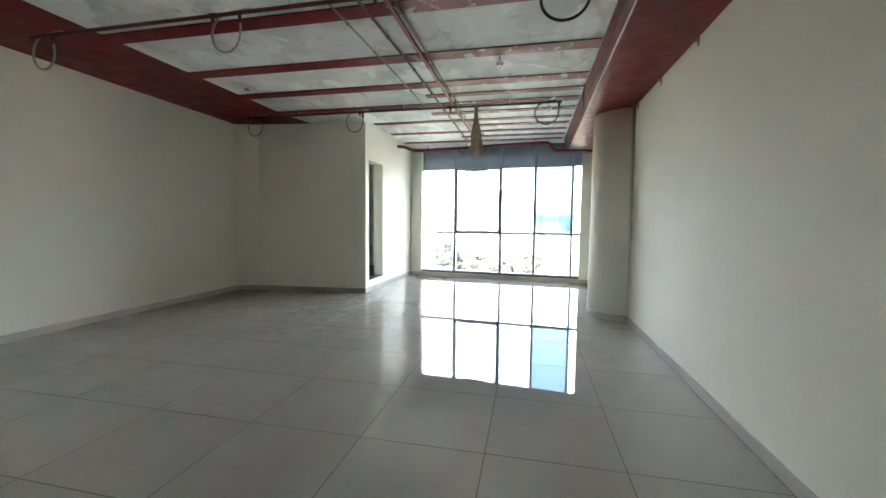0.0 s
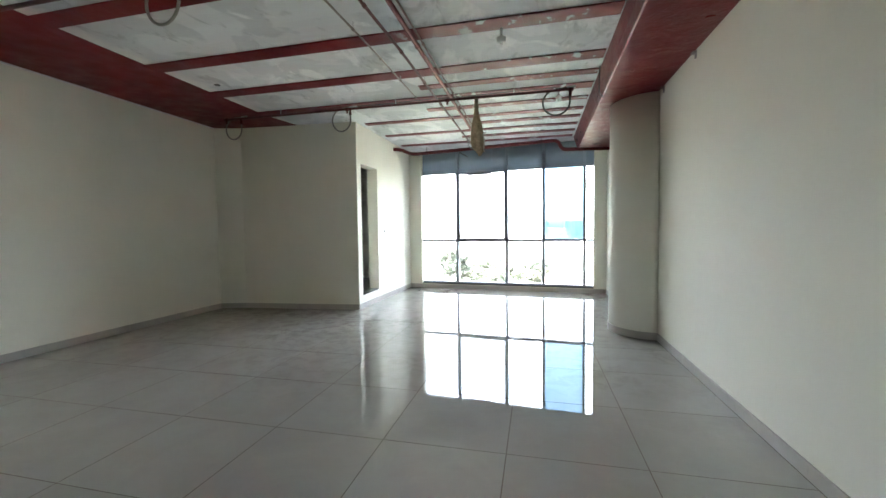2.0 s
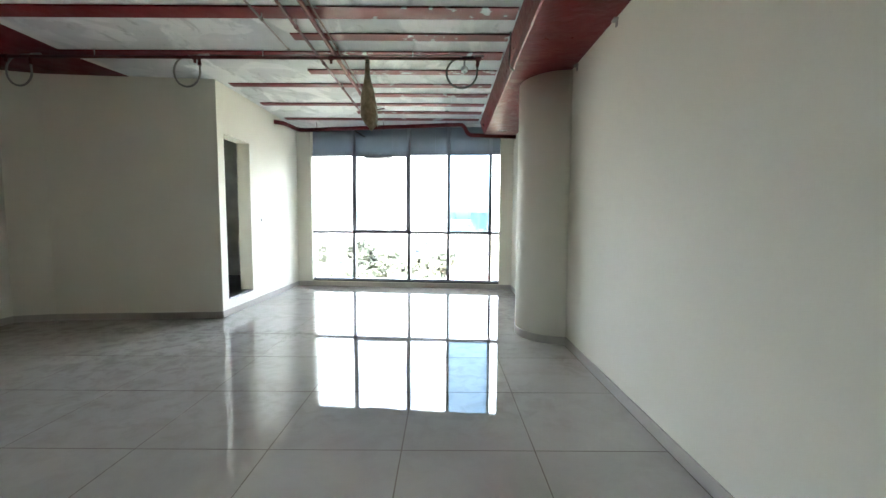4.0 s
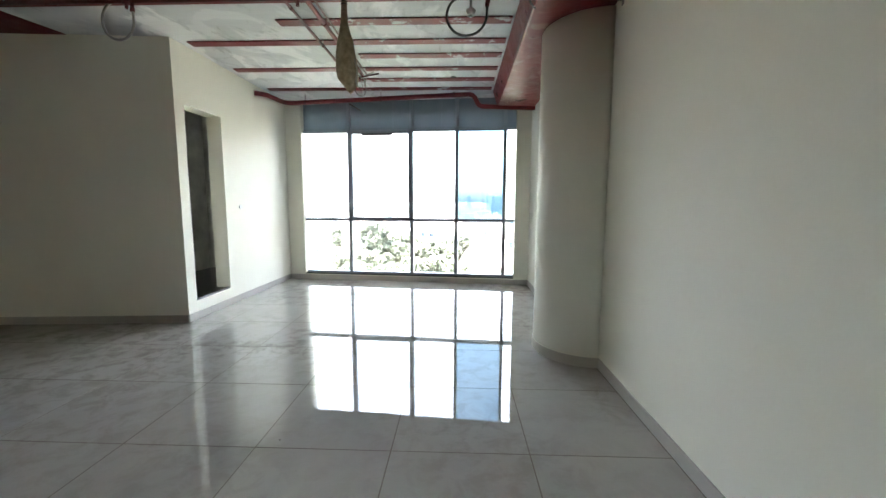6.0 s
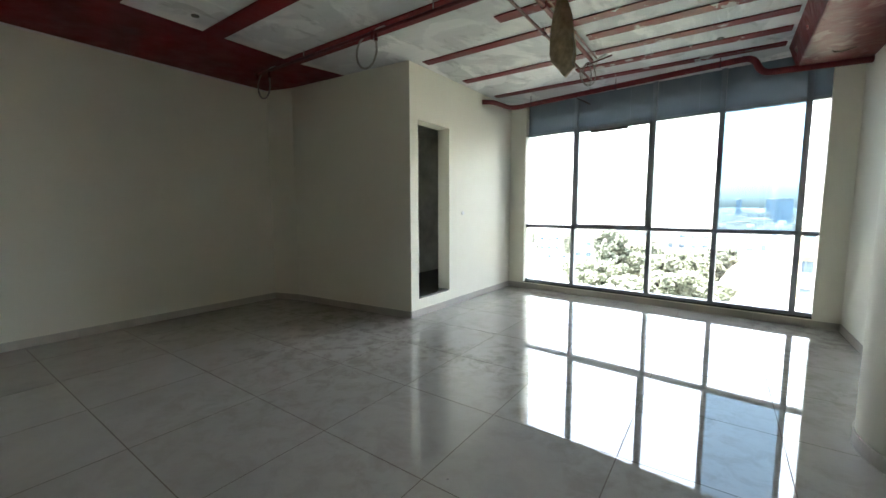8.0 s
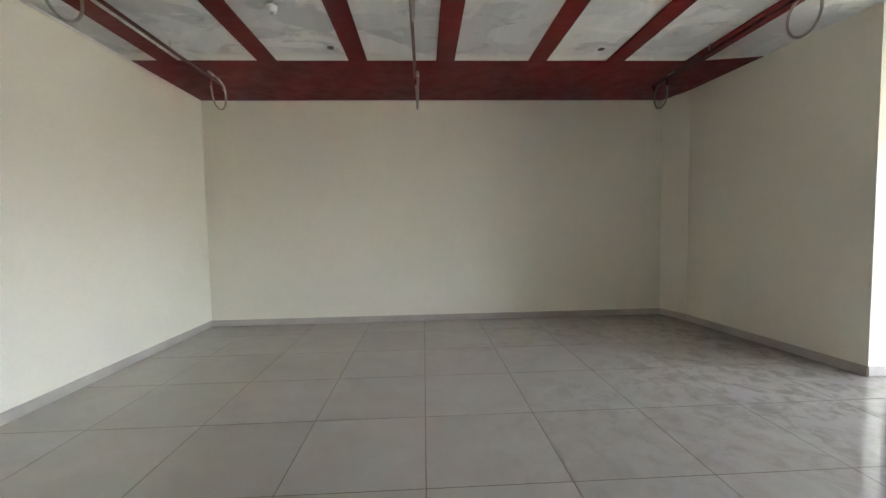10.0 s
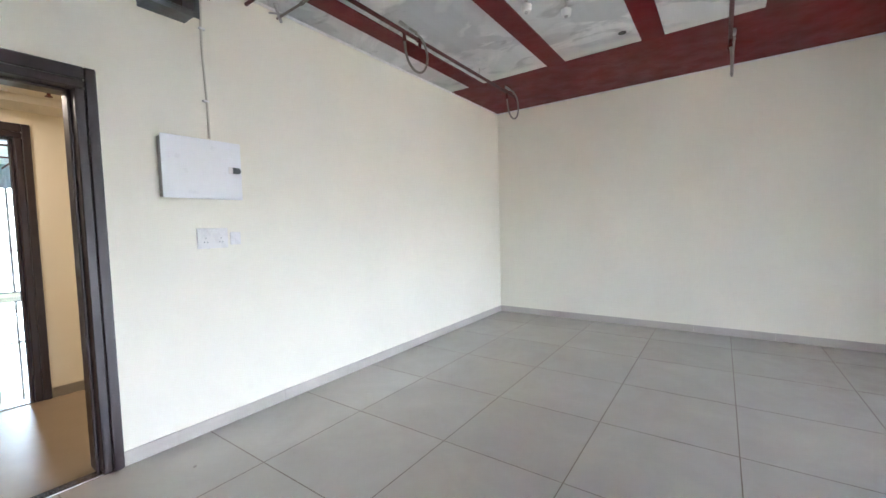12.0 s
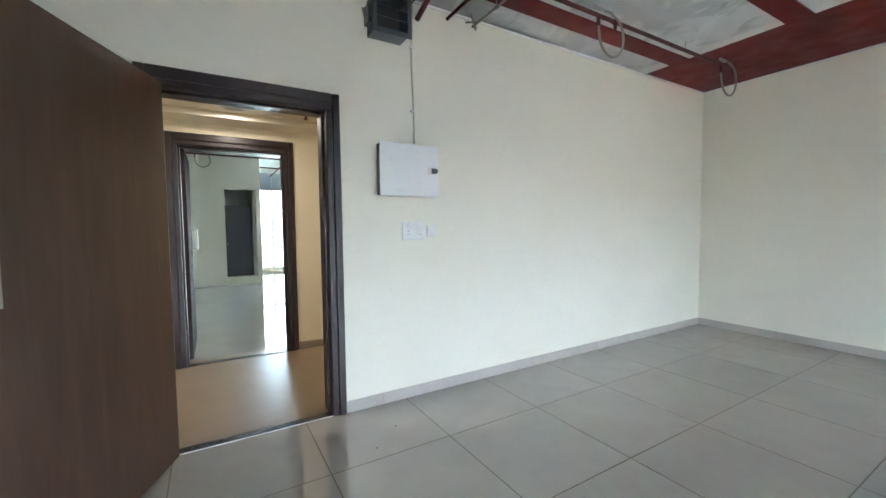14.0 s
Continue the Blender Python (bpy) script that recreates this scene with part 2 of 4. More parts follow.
def wood(name, dark, light, rough=0.4, scale=1.0, grain=0.12):
    m, t, b = mat(name)
    v = coords(t, (7 * scale, 7 * scale, 0.8 * scale))
    n = noise_at(t, v, 1.6, 7, 0.62, 0.8)
    n2 = noise_at(t, coords(t, (1.2, 1.2, 0.4)), 2.0, 4)
    c = ramp(t, n, [(0.28, dark), (0.72, light)])
    t.links.new(blend(t, 1.0, c, ramp(t, n2, [(0.3, grey(0.72)), (0.7, grey(1.0))]), "MULTIPLY"), b.inputs["Base Color"])
    t.links.new(ramp(t, n, [(0.3, grey(rough - 0.06)), (0.7, grey(rough + 0.08))]), b.inputs["Roughness"])
    bump(t, b, n, grain, 0.003)
    return m


LEAF = wood("brown_laminate", (0.050, 0.025, 0.017), (0.125, 0.067, 0.045), 0.46, grain=0.06)
FRAME = simple("dark_stained_frame", (0.020, 0.011, 0.011), 0.42, var=0.15, scale=3, bumps=0.03)


def glass(name, tint):
    m, t, b = mat(name)
    t.nodes.remove(b)
    tr = t.nodes.new("ShaderNodeBsdfTransparent")
    tr.inputs[0].default_value = (*tint, 1)
    gl = t.nodes.new("ShaderNodeBsdfGlossy")
    gl.inputs["Roughness"].default_value = 0.02
    fr = nd(t, "Fresnel", IOR=1.45)
    mx = t.nodes.new("ShaderNodeMixShader")
    t.links.new(fr.outputs[0], mx.inputs[0])
    t.links.new(tr.outputs[0], mx.inputs[1])
    t.links.new(gl.outputs[0], mx.inputs[2])
    t.links.new(mx.outputs[0], t.nodes["Material Output"].inputs[0])
    return m


GLASS = glass("clear_glass", (0.86, 0.875, 0.88))
GLASS_OFFICE = glass("office_glass", (0.62, 0.69, 0.70))
GLASS_BLUE = glass("blue_tinted_glass", (0.30, 0.375, 0.42))


def spandrel_material():
    m, t, b = mat("frosted_spandrel_glass")
    v = coords(t)
    c = ramp(t, noise_at(t, v, 1.2, 5, 0.6), [(0.3, (0.18, 0.225, 0.265)), (0.7, (0.26, 0.31, 0.35))])
    t.links.new(c, b.inputs["Base Color"])
    b.inputs["Roughness"].default_value = 0.12
    tl = t.nodes.new("ShaderNodeBsdfTranslucent")
    tl.inputs[0].default_value = (0.22, 0.25, 0.275, 1)
    mx = t.nodes.new("ShaderNodeMixShader")
    mx.inputs[0].default_value = 0.35
    t.links.new(b.outputs[0], mx.inputs[1])
    t.links.new(tl.outputs[0], mx.inputs[2])
    t.links.new(mx.outputs[0], t.nodes["Material Output"].inputs[0])
    return m


SPANDREL = spandrel_material()

# ---- plan ----
ZC = 3.24                 # underside of the slab
XL, XR = -5.40, 1.615      # long walls
YE = 0.10                 # room face of the entrance wall
YB = -0.12                # its corridor face
DX0, DX1, DZ = -0.20, 0.80, 2.272   # clear door opening
CH1, CH2 = (-5.40, 6.82), (-4.96, 6.95)
BC = (-2.82, 7.14)        # corner of the boxed shaft
BW = (-2.775, 9.94)       # where its side meets the window wall
WR = (1.615, 9.558)
YO = -1.75                # far face of the corridor
COL = (1.613, 6.52)       # middle of the rounded column
ZB = 2.985                # underside of the beam

# ---- structure ----
def floor_slab():
    bm = bmesh.new()
    box(bm, XL - 0.3, XR + 0.3, YE - 0.02, 10.2, -0.2, -0.0012)
    ob = part("floor", bm, GROUT)
    return structure(ob)


floor = floor_slab()

bm = bmesh.new()
box(bm, XL - 0.25, XL, YB, CH1[1], 0, ZC)
structure(part("wall_west", bm, CREAM))
bm = bmesh.new()
box(bm, XR, XR + 0.25, YB, 10.2, 0, ZC)
structure(part("wall_east", bm, CREAM))

# entrance wall with the door opening
bm = bmesh.new()
RX0, RX1, RZ = DX0 - 0.05, DX1 + 0.05, DZ + 0.05
box(bm, XL, RX0, YB, YE, 0, ZC)
box(bm, RX1, XR, YB, YE, 0, ZC)
box(bm, RX0, RX1, YB, YE, RZ, ZC)
structure(part("wall_south", bm, CREAM))

# the shaft: chamfer, face and side with its opening
bm = bmesh.new()
prism(bm, [CH1, CH2, (-5.0, 7.3), (-5.65, 7.3), (-5.65, CH1[1])], 0, ZC)
prism(bm, [CH2, BC, (BC[0] - 0.2, 7.34), (-5.0, 7.15)], 0, ZC)
structure(part("wall_north", bm, CREAM))


def side_x(y):
    return BC[0] + (BW[0] - BC[0]) * (y - BC[1]) / (BW[1] - BC[1])


OY0, OY1, OZ0, OZ1 = 7.30, 8.00, 0.25, 2.56
bm = bmesh.new()


def side_block(y0, y1, z0, z1):
    prism(bm, [(side_x(y0), y0), (side_x(y1), y1), (side_x(y1) - 0.2, y1), (side_x(y0) - 0.2, y0)], z0, z1)


side_block(BC[1] + 0.004, OY0, 0, ZC)
side_block(OY1, 10.2, 0, ZC)
side_block(OY0, OY1, 0, OZ0 - 0.02)
side_block(OY0, OY1, OZ1, ZC)
structure(part("wall_shaft", bm, CREAM))
bm = bmesh.new()
box(bm, -4.3, -4.2, 7.51, 9.74, 0, ZC)
box(bm, -4.3, -3.02, 9.75, 9.9, 0, ZC)
box(bm, -4.3, -3.05, 7.475, 7.50, 0, ZC)
structure(part("shaft_wall", bm, SHAFT))
bm = bmesh.new()
box(bm, -5.0, side_x(7.6) - 0.004, OY0 + 0.004, OY1 - 0.004, OZ0 - 0.02, OZ0)
box(bm, -5.0, -3.02, 7.5, 9.75, OZ0 - 0.06, OZ0 - 0.022)
structure(part("shaft_floor", bm, DARK_STONE))

# rounded column against the east wall
bm = bmesh.new()
ring = [(COL[0] - 0.465 * math.sin(a), COL[1] - 0.49 * math.cos(a)) for a in [math.pi * k / 28 for k in range(29)]]
prism(bm, ring[::-1], 0, ZB - 0.004)
for f in bm.faces:
    f.smooth = len(f.verts) == 4
structure(part("column", bm, CREAM))

# ceiling slab
bm = bmesh.new()
box(bm, XL - 0.25, XR + 0.25, YB, 10.2, ZC, ZC + 0.2)
structure(part("ceiling", bm, SLAB))

# window wall
ANG = math.degrees(math.atan2(WR[1] - BW[1], WR[0] - BW[0]))
WIN = pose(BW[0], BW[1], 0, 0, 0, ANG)
WL = math.hypot(WR[0] - BW[0], WR[1] - BW[1])
S0, S1 = 0.295, 4.16
ZT = 2.69
win = new("window_1")
structure(win)
win.matrix_basis = WIN
bm = bmesh.new()
box(bm, 0.0, S0, 0, 0.3, 0, ZC)
box(bm, S1, WL, 0, 0.3, 0, ZC)
box(bm, S0, S1, 0, 0.3, 0, 0.10)
wp = part("wall_window_side", bm, CREAM)
wp.matrix_basis = WIN
structure(wp)
MULL = [1.165, 2.32, 3.13, 3.975]
FY = 0.12


def bar(name, x0, x1, z0, z1, y0=FY - 0.05, y1=FY + 0.05, m=ALU, label="", parent=win):
    bm = bmesh.new()
    box(bm, x0, x1, y0, y1, z0, z1)
    return part(name, bm, m, parent, label)


bar("window_sill", S0, S1, 0.1, 0.116, 0.012, 0.068, DARK_STONE, "thin black sill strip")
bar("window_frame", S0, S1, 0.1, 0.13, 0.0701, 0.17)
for s in MULL:
    bar("mullion", s - 0.03, s + 0.03, 0.13, ZC)
edges = [S0] + MULL + [S1]
for a, c in zip(edges, edges[1:]):
    bar("window_frame", a + (0.03 if a != S0 else 0), c - (0.03 if c != S1 else 0), 1.095, 1.15)
    bar("window_frame", a + (0.03 if a != S0 else 0), c - (0.03 if c != S1 else 0), ZT, ZT + 0.04)
    bar("window_frame", a + (0.03 if a != S0 else 0), c - (0.03 if c != S1 else 0), 0.13, 0.155)
for i, (a, c) in enumerate(zip(edges, edges[1:])):
    a2, c2 = a + (0.03 if i else 0), c - (0.03 if i < 4 else 0)
    g = GLASS_BLUE if i == 3 else GLASS
    lab = "blue-tinted glass pane" if i == 3 else "clear glass pane"
    for z0, z1, gg in ((0.155, 1.095, GLASS), (1.15, ZT, g)):
        p = bar("pane", a2, c2, z0, z1, FY - 0.006, FY + 0.006, gg, lab)
        p.visible_shadow = False
    bar("spandrel_panel", a2, c2, ZT + 0.04, ZC, FY + 0.0, FY + 0.02, SPANDREL, "grey-blue frosted glass panel above the window")
# unseen block added behind the frosted panels to darken their upper band
bm = bmesh.new()
box(bm, S0, S1, FY + 0.10, 0.34, 3.03, ZC)
shade_block = part("wall_lintel", bm, simple("raw_concrete", (0.20, 0.20, 0.19), 0.9, scale=3))
shade_block.matrix_basis = WIN
structure(shade_block)
for s in (1.98, 2.86):
    bar("panel_joint", s - 0.003, s + 0.003, ZT + 0.04, ZC, FY - 0.003, FY - 0.0005, ALU, "grey joint between the frosted panels")
# opening sash in the second bay
for x0, x1, z0, z1 in ((1.195, 1.235, 1.15, ZT - 0.005), (2.265, 2.29, 1.15, ZT - 0.005), (1.235, 2.265, 1.15, 1.175), (1.235, 2.265, ZT - 0.03, ZT - 0.005)):
    bar("sash_frame", x0, x1, z0, z1, FY - 0.075, FY - 0.012)
bar("sash_stay", 1.42, 1.98, ZT - 0.065, ZT - 0.035, FY - 0.09, FY - 0.05, DARK_STONE, "black sash stay arm")

# downstand beam along the east wall
bm = bmesh.new()
prism(bm, [(0.0, YE + 0.002), (XR - 0.002, YE + 0.002), (XR - 0.002, 9.34), (0.0, 9.34)], ZB, ZC - 0.002)
for v in bm.verts:
    if v.co.x < 0.5:
        far = (v.co.y - YE) / 9.2
        v.co.x = (0.895 + 0.12 * far) if v.co.z < 3.1 else (0.88 + 0.05 * far)
bevelled(bm, 0.01)
structure(part("beam", bm, BEAM_RED))


def strips():
    """Red-painted steel strips flush with the slab."""
    full = [0.50, 1.55, 2.53, 3.49, 4.52, 5.41, 6.33]
    bay = [7.33, 8.23, 9.16]
    half = [(5.88, -1.3), (6.83, -1.45), (7.75, -0.85), (8.70, -1.25)]
    rows = [(y, -4.06, 0.2) for y in full] + [(y, side_x(y) + 0.11, 0.13) for y in bay] + [(y, x, 0.14) for y, x in half]
    for y, x0, w in rows:
        bm = bmesh.new()
        box(bm, 0, 0.897 - x0, -w / 2, w / 2, -0.012, 0)
        ob = tagged(part("ceiling_strip", bm, OXIDE_PEEL), "red-oxide painted steel strip set flush in the bare slab", "ceiling strip", "ceiling strips")
        ob.matrix_basis = pose(x0, y, ZC - 0.001)
    bm = bmesh.new()
    prism(bm, [(XL + 0.003, YE + 0.003), (-4.06, YE + 0.003), (-4.02, 6.42), (-3.87, 7.15), (CH2[0] + 0.02, 7.10), (XL + 0.003, 6.9)], ZC - 0.006, ZC - 0.002)
    tagged(part("ceiling_plate", bm, OXIDE), "wide red-oxide painted steel plate along the slab edge", "ceiling strip")


strips()
for x0, x1, y0, y1 in ((XL, XL + 0.010, YE, CH1[1] - 0.02), (XL + 0.010, DX0 - 0.3, YE, YE + 0.010)):
    bm = bmesh.new()
    box(bm, x0, x1, y0, y1, ZC - 0.026, ZC - 0.0065)
    structure(part("plaster_edge_trim", bm, PLASTIC))


# ---- entrance door ----
def door_frame(name, x0, x1, zt, y_near, y_far, mat_=FRAME):
    """Frame round a clear opening x0..x1 up to zt, in a wall from y_far to y_near."""
    d = new(name)
    structure(d)
    w = 0.10
    def post(a, b_, z0, z1, ya, yb, n="door_frame"):
        bm = bmesh.new()
        box(bm, a, b_, ya, yb, z0, z1)
        bevelled(bm, 0.006)
        part(n, bm, mat_, d)
    for ya, yb in ((y_near, y_near + 0.02), (y_far - 0.02, y_far)):
        post(x0 - w, x0 - 0.047, 0, zt + 0.118, ya, yb, "architrave")
        post(x1 + 0.047, x1 + w, 0, zt + 0.118, ya, yb, "architrave")
        post(x0 - 0.047, x1 + 0.047, zt + 0.047, zt + 0.118, ya, yb, "architrave")
    post(x0 - 0.048, x0, 0, zt, y_far - 0.008, y_near + 0.008)
    post(x1, x1 + 0.048, 0, zt, y_far - 0.008, y_near + 0.008)
    post(x0 - 0.048, x1 + 0.048, zt, zt + 0.048, y_far - 0.008, y_near + 0.008)
    post(x0, x0 + 0.018, 0, zt, y_far + 0.04, y_near - 0.06, "door_stop")
    post(x1 - 0.018, x1, 0, zt, y_far + 0.04, y_near - 0.06, "door_stop")
    post(x0 + 0.018, x1 - 0.018, zt - 0.018, zt, y_far + 0.04, y_near - 0.06, "door_stop")
    bm = bmesh.new()
    box(bm, x0, x1, y_near - 0.075, y_near - 0.008, -0.004, 0.006)
    part("threshold", bm, DARK_STONE, d, "dark granite threshold")
    if y_near == YE:
        bm = bmesh.new()
        box(bm, x0, x1, y_near - 0.0075, y_near - 0.001, -0.001, 0.003)
        part("threshold_grout", bm, WHITE, d, "white grout line along the threshold")
    return d


door_frame("door_1", DX0, DX1, DZ, YE, YB)


def door_leaf(name, label, m, w, h, face=LEAF, hinges=True):
    """A leaf hinged at its origin, lying along +x."""
    d = thing(name, label, "door", at=m)
    bm = bmesh.new()
    box(bm, 0.003, w, -0.04, 0, 0.012, h - 0.004)
    bevelled(bm, 0.002)
    part("door_panel", bm, face, d)
    for z in (0.25, h * 0.5, h - 0.3) if hinges else ():
        bm = bmesh.new()
        tube(bm, [(0, 0.004, z), (0, 0.004, z + 0.1)], 0.007, 8)
        box(bm, 0.0, 0.03, -0.001, 0.002, z, z + 0.1)
        part("hinge", bm, STEEL, d, "steel butt hinge")
    for y in (-0.04, 0.0):
        q = -1 if y < 0 else 1
        bm = bmesh.new()
        hx = w - 0.055
        for x0, x1, p0, p1, z0, z1 in ((hx - 0.011, hx + 0.011, 0.046, 0.062, 1.165, 1.42), (hx - 0.011, hx + 0.011, 0.0, 0.0458, 1.165, 1.187), (hx - 0.011, hx + 0.011, 0.0, 0.0458, 1.398, 1.42)):
            box(bm, x0, x1, min(y + q * p0, y + q * p1), max(y + q * p0, y + q * p1), z0, z1)
        bevelled(bm, 0.0015)
        part("pull_handle", bm, STEEL, d, "brushed steel pull handle")
        bm = bmesh.new()
        box(bm, hx - 0.042, hx + 0.008, min(y, y + q * 0.008), max(y, y + q * 0.008), 0.99, 1.04)
        bevelled(bm, 0.0015)
        lp = part("lock_plate", bm, STEEL, d, "square brushed steel lock plate")
        bm = bmesh.new()
        tube(bm, [(hx - 0.017, y + q * 0.0082, 1.015), (hx - 0.017, y + q * 0.0115, 1.015)], 0.008, 12)
        part("keyhole", bm, DUCT, lp, "dark round keyhole")
    return d


door_leaf("entrance_door", "brown wood-laminate entrance door leaf standing wide open", pose(DX1 - 0.038, YE + 0.030, 0, 0, 0, 66.5), 1.17, DZ + 0.02, hinges=False)


# ---- skirting ----
def skirting(name, a, c, h=0.09, t=0.010, ext=0.0):
    """Tile skirting from a to c, on the left of that way."""
    a, c = Vector((*a, 0)), Vector((*c, 0))
    d = c - a
    sk = new(name)
    structure(sk)
    ang = math.degrees(math.atan2(d.y, d.x))
    sk.matrix_basis = pose(a.x, a.y, 0, 0, 0, ang)
    L = d.length
    x = 0.0
    while x < L - 0.01:
        n = min(0.8, L - x)
        bm = bmesh.new()
        box(bm, 0.001, n - 0.001, 0, t, 0, h)
        piece("skirting_tile", mesh_of("skirting_tile", bm, SKIRT), sk, x, 0, 0)
        x += n
    return sk


skirting("baseboard_1", CH1, (XL, YE))
skirting("baseboard_2", (XL, YE), (DX0 - 0.10, YE))
skirting("baseboard_3", (DX1 + 0.10, YE), (XR, YE))
skirting("baseboard_4", (XR, YE), (XR, 6.035))
skirting("baseboard_5", (XR, 7.0), WR)
skirting("baseboard_6", WR, BW)
skirting("baseboard_7", BW, (BC[0], BC[1]))
skirting("baseboard_8", BC, CH2)
skirting("baseboard_9", CH2, CH1)
bm = bmesh.new()
for r0, r1 in ((0.0, 0.010),):
    out = [(COL[0] - (0.465 + r1) * math.sin(a), COL[1] - (0.49 + r1) * math.cos(a)) for a in [math.pi * k / 28 for k in range(29)]]
    inn = [(COL[0] - 0.466 * math.sin(a), COL[1] - 0.491 * math.cos(a)) for a in [math.pi * k / 28 for k in range(29)]]
    for k in range(28):
        prism(bm, [inn[k], inn[k + 1], out[k + 1], out[k]], 0, 0.09)
structure(part("baseboard_column", bm, SKIRT))


# ---- corridor and the office across it ----
CORR_FLOOR = simple("tan_corridor_tile", (0.20, 0.15, 0.097), 0.22, var=0.10, scale=2.2, bumps=0.02, spec=0.3)
CORR_FLOOR.node_tree.links.remove(CORR_FLOOR.node_tree.nodes["Principled BSDF"].inputs["Roughness"].links[0])
CORR_FLOOR.node_tree.nodes["Principled BSDF"].inputs["Roughness"].default_value = 0.33
LEAF_2 = simple("dark_brown_leaf", (0.035, 0.024, 0.022), 0.85, var=0.2, scale=6, spec=0.1)
CEIL_TILE = simple("corridor_ceiling_board", (0.72, 0.68, 0.58), 0.8, var=0.05, scale=3)
CX0, CX1 = -6.5, 4.5
bm = bmesh.new()
box(bm, CX0, CX1, YO - 0.2, YE - 0.021, -0.2, -0.001)
structure(part("corridor_floor", bm, CORR_FLOOR))
bm = bmesh.new()
box(bm, CX0, CX1, YO, YB, 2.56, 2.76)
structure(part("corridor_ceiling", bm, CEIL_TILE))
bm = bmesh.new()
box(bm, CX0, CX1, YO + 0.001, YO + 0.33, 2.50, 2.5595)
structure(part("corridor_bulkhead", bm, CEIL_TILE))
bm = bmesh.new()
box(bm, CX0, RX0, YO - 0.2, YO, 0, 3.3)
box(bm, RX1, CX1, YO - 0.2, YO, 0, 3.3)
box(bm, RX0, RX1, YO - 0.2, YO, RZ, 3.3)
structure(part("corridor_wall", bm, CORRIDOR))
bm = bmesh.new()
box(bm, CX0, RX0, YB - 0.006, YB - 0.001, 0, 2.56)
box(bm, RX1, CX1, YB - 0.006, YB - 0.001, 0, 2.56)
box(bm, RX0, RX1, YB - 0.006, YB - 0.001, RZ, 2.56)
box(bm, CX0 - 0.2, CX0, YO, YB, 0, 2.76)
box(bm, CX1, CX1 + 0.2, YO, YB, 0, 2.76)
structure(part("corridor_wall", bm, CORRIDOR))
door_frame("door_2", DX0, DX1, DZ, YO, YO - 0.2)
door_leaf("office_door", "dark brown door leaf of the office across the corridor, standing open", pose(DX1 - 0.012, YO - 0.224, 0, 0, 0, -90.5), 0.98, DZ, LEAF_2)
SK2 = SKIRT
SKIRT = simple("tan_skirting", (0.42, 0.34, 0.24), 0.35, var=0.1, scale=3, bumps=0.02)
skirting("baseboard_10", (DX0 - 0.10, YO), (CX0, YO))
skirting("baseboard_11", (CX1, YO), (DX1 + 0.10, YO))
SKIRT = SK2

# corridor ceiling fittings
dl = thing("downlight", "round white recessed downlight in the corridor ceiling", "downlight", "corridor downlights", pose(0.31, -1.20, 2.56))
bm = bmesh.new()
tube(bm, [(0, 0, -0.012), (0, 0, 0.0)], 0.11, 28)
part("rim", bm, STEEL, dl)
bm = bmesh.new()
tube(bm, [(0, 0, -0.016), (0, 0, -0.013)], 0.08, 28)
part("diffuser", bm, CONDUIT, dl, "unlit grey diffuser")
# assumed downlights, out of sight along the corridor
for x in (-2.6, 2.4, -4.6):
    copy_thing(dl, pose(x, -0.95, 2.56))
for x, y, lx, ly in ((-0.005, -1.11, 0.024, 0.42), (-0.005, -1.345, 0.26, 0.022)):
    g = thing("ceiling_grid_bar", "white ceiling grid bar below the corridor boards", "grid bar", "ceiling grid bars", pose(x, y, 2.554))
    bm = bmesh.new()
    box(bm, -lx / 2, lx / 2, -ly / 2, ly / 2, -0.008, 0.005)
    part("bar", bm, WHITE, g)
# added warm fill lights: under the unseen downlights and under the unlit one
for nm, x in (("a", -2.6), ("b", 2.4), ("c", -4.6), ("d", 0.31)):
    lamp = new("corridor_fill", bpy.data.lights.new("corridor_fill", "AREA"))
    lamp.data.shape, lamp.data.size = "DISK", 0.16
    lamp.data.energy, lamp.data.color = 0.36 if nm != "d" else 0.13, (1, 0.86, 0.68)
    lamp.matrix_world = pose(x, -0.95 if nm != "d" else -1.20, 2.54)

sp = thing("corridor_sprinkler", "small dark pendant sprinkler in the corridor ceiling", "sprinkler", "", pose(-0.324, -1.135, 2.56))
bm = bmesh.new()
tube(bm, [(0, 0, 0), (0, 0, -0.006)], 0.045, 18)
part("escutcheon", bm, DUCT, sp)
bm = bmesh.new()
tube(bm, [(0, 0, -0.006), (0, 0, -0.05)], 0.012, 8)
tube(bm, [(0, 0, -0.05), (0, 0, -0.054)], 0.024, 12)
part("head", bm, DARK_PIPE, sp)

# office across: bare shell with its own window
bm = bmesh.new()
box(bm, -7, 7, -12.5, YO - 0.202, -0.2, -0.001)
OFF_FLOOR = TILE
structure(part("office_floor", bm, OFF_FLOOR))
bm = bmesh.new()
box(bm, -7, 7, -12.5, YO - 0.204, 3.24, 3.4)
structure(part("office_ceiling", bm, SLAB))
bm = bmesh.new()
# wall with a recess, then the bay that runs to the window
box(bm, 0.20, 5.0, -8.45, -8.2, 0, 3.24)
box(bm, -0.62, -0.50, -8.45, -8.2, 0, 3.24)
box(bm, -0.50, 0.20, -8.45, -8.2, 0, 0.19)
box(bm, -0.50, 0.20, -8.45, -8.2, 2.42, 3.24)
box(bm, -0.62, -0.44, -11.6, -8.45, 0, 3.24)
box(bm, 5.0, 5.2, -8.45, YO - 0.204, 0, 3.24)
box(bm, -7.2, -7, -12.5, YO - 0.204, 0, 3.24)
structure(part("office_wall", bm, CREAM))
bm = bmesh.new()
box(bm, -0.44, 1.5, -10.0, -9.9, 0, 3.24)
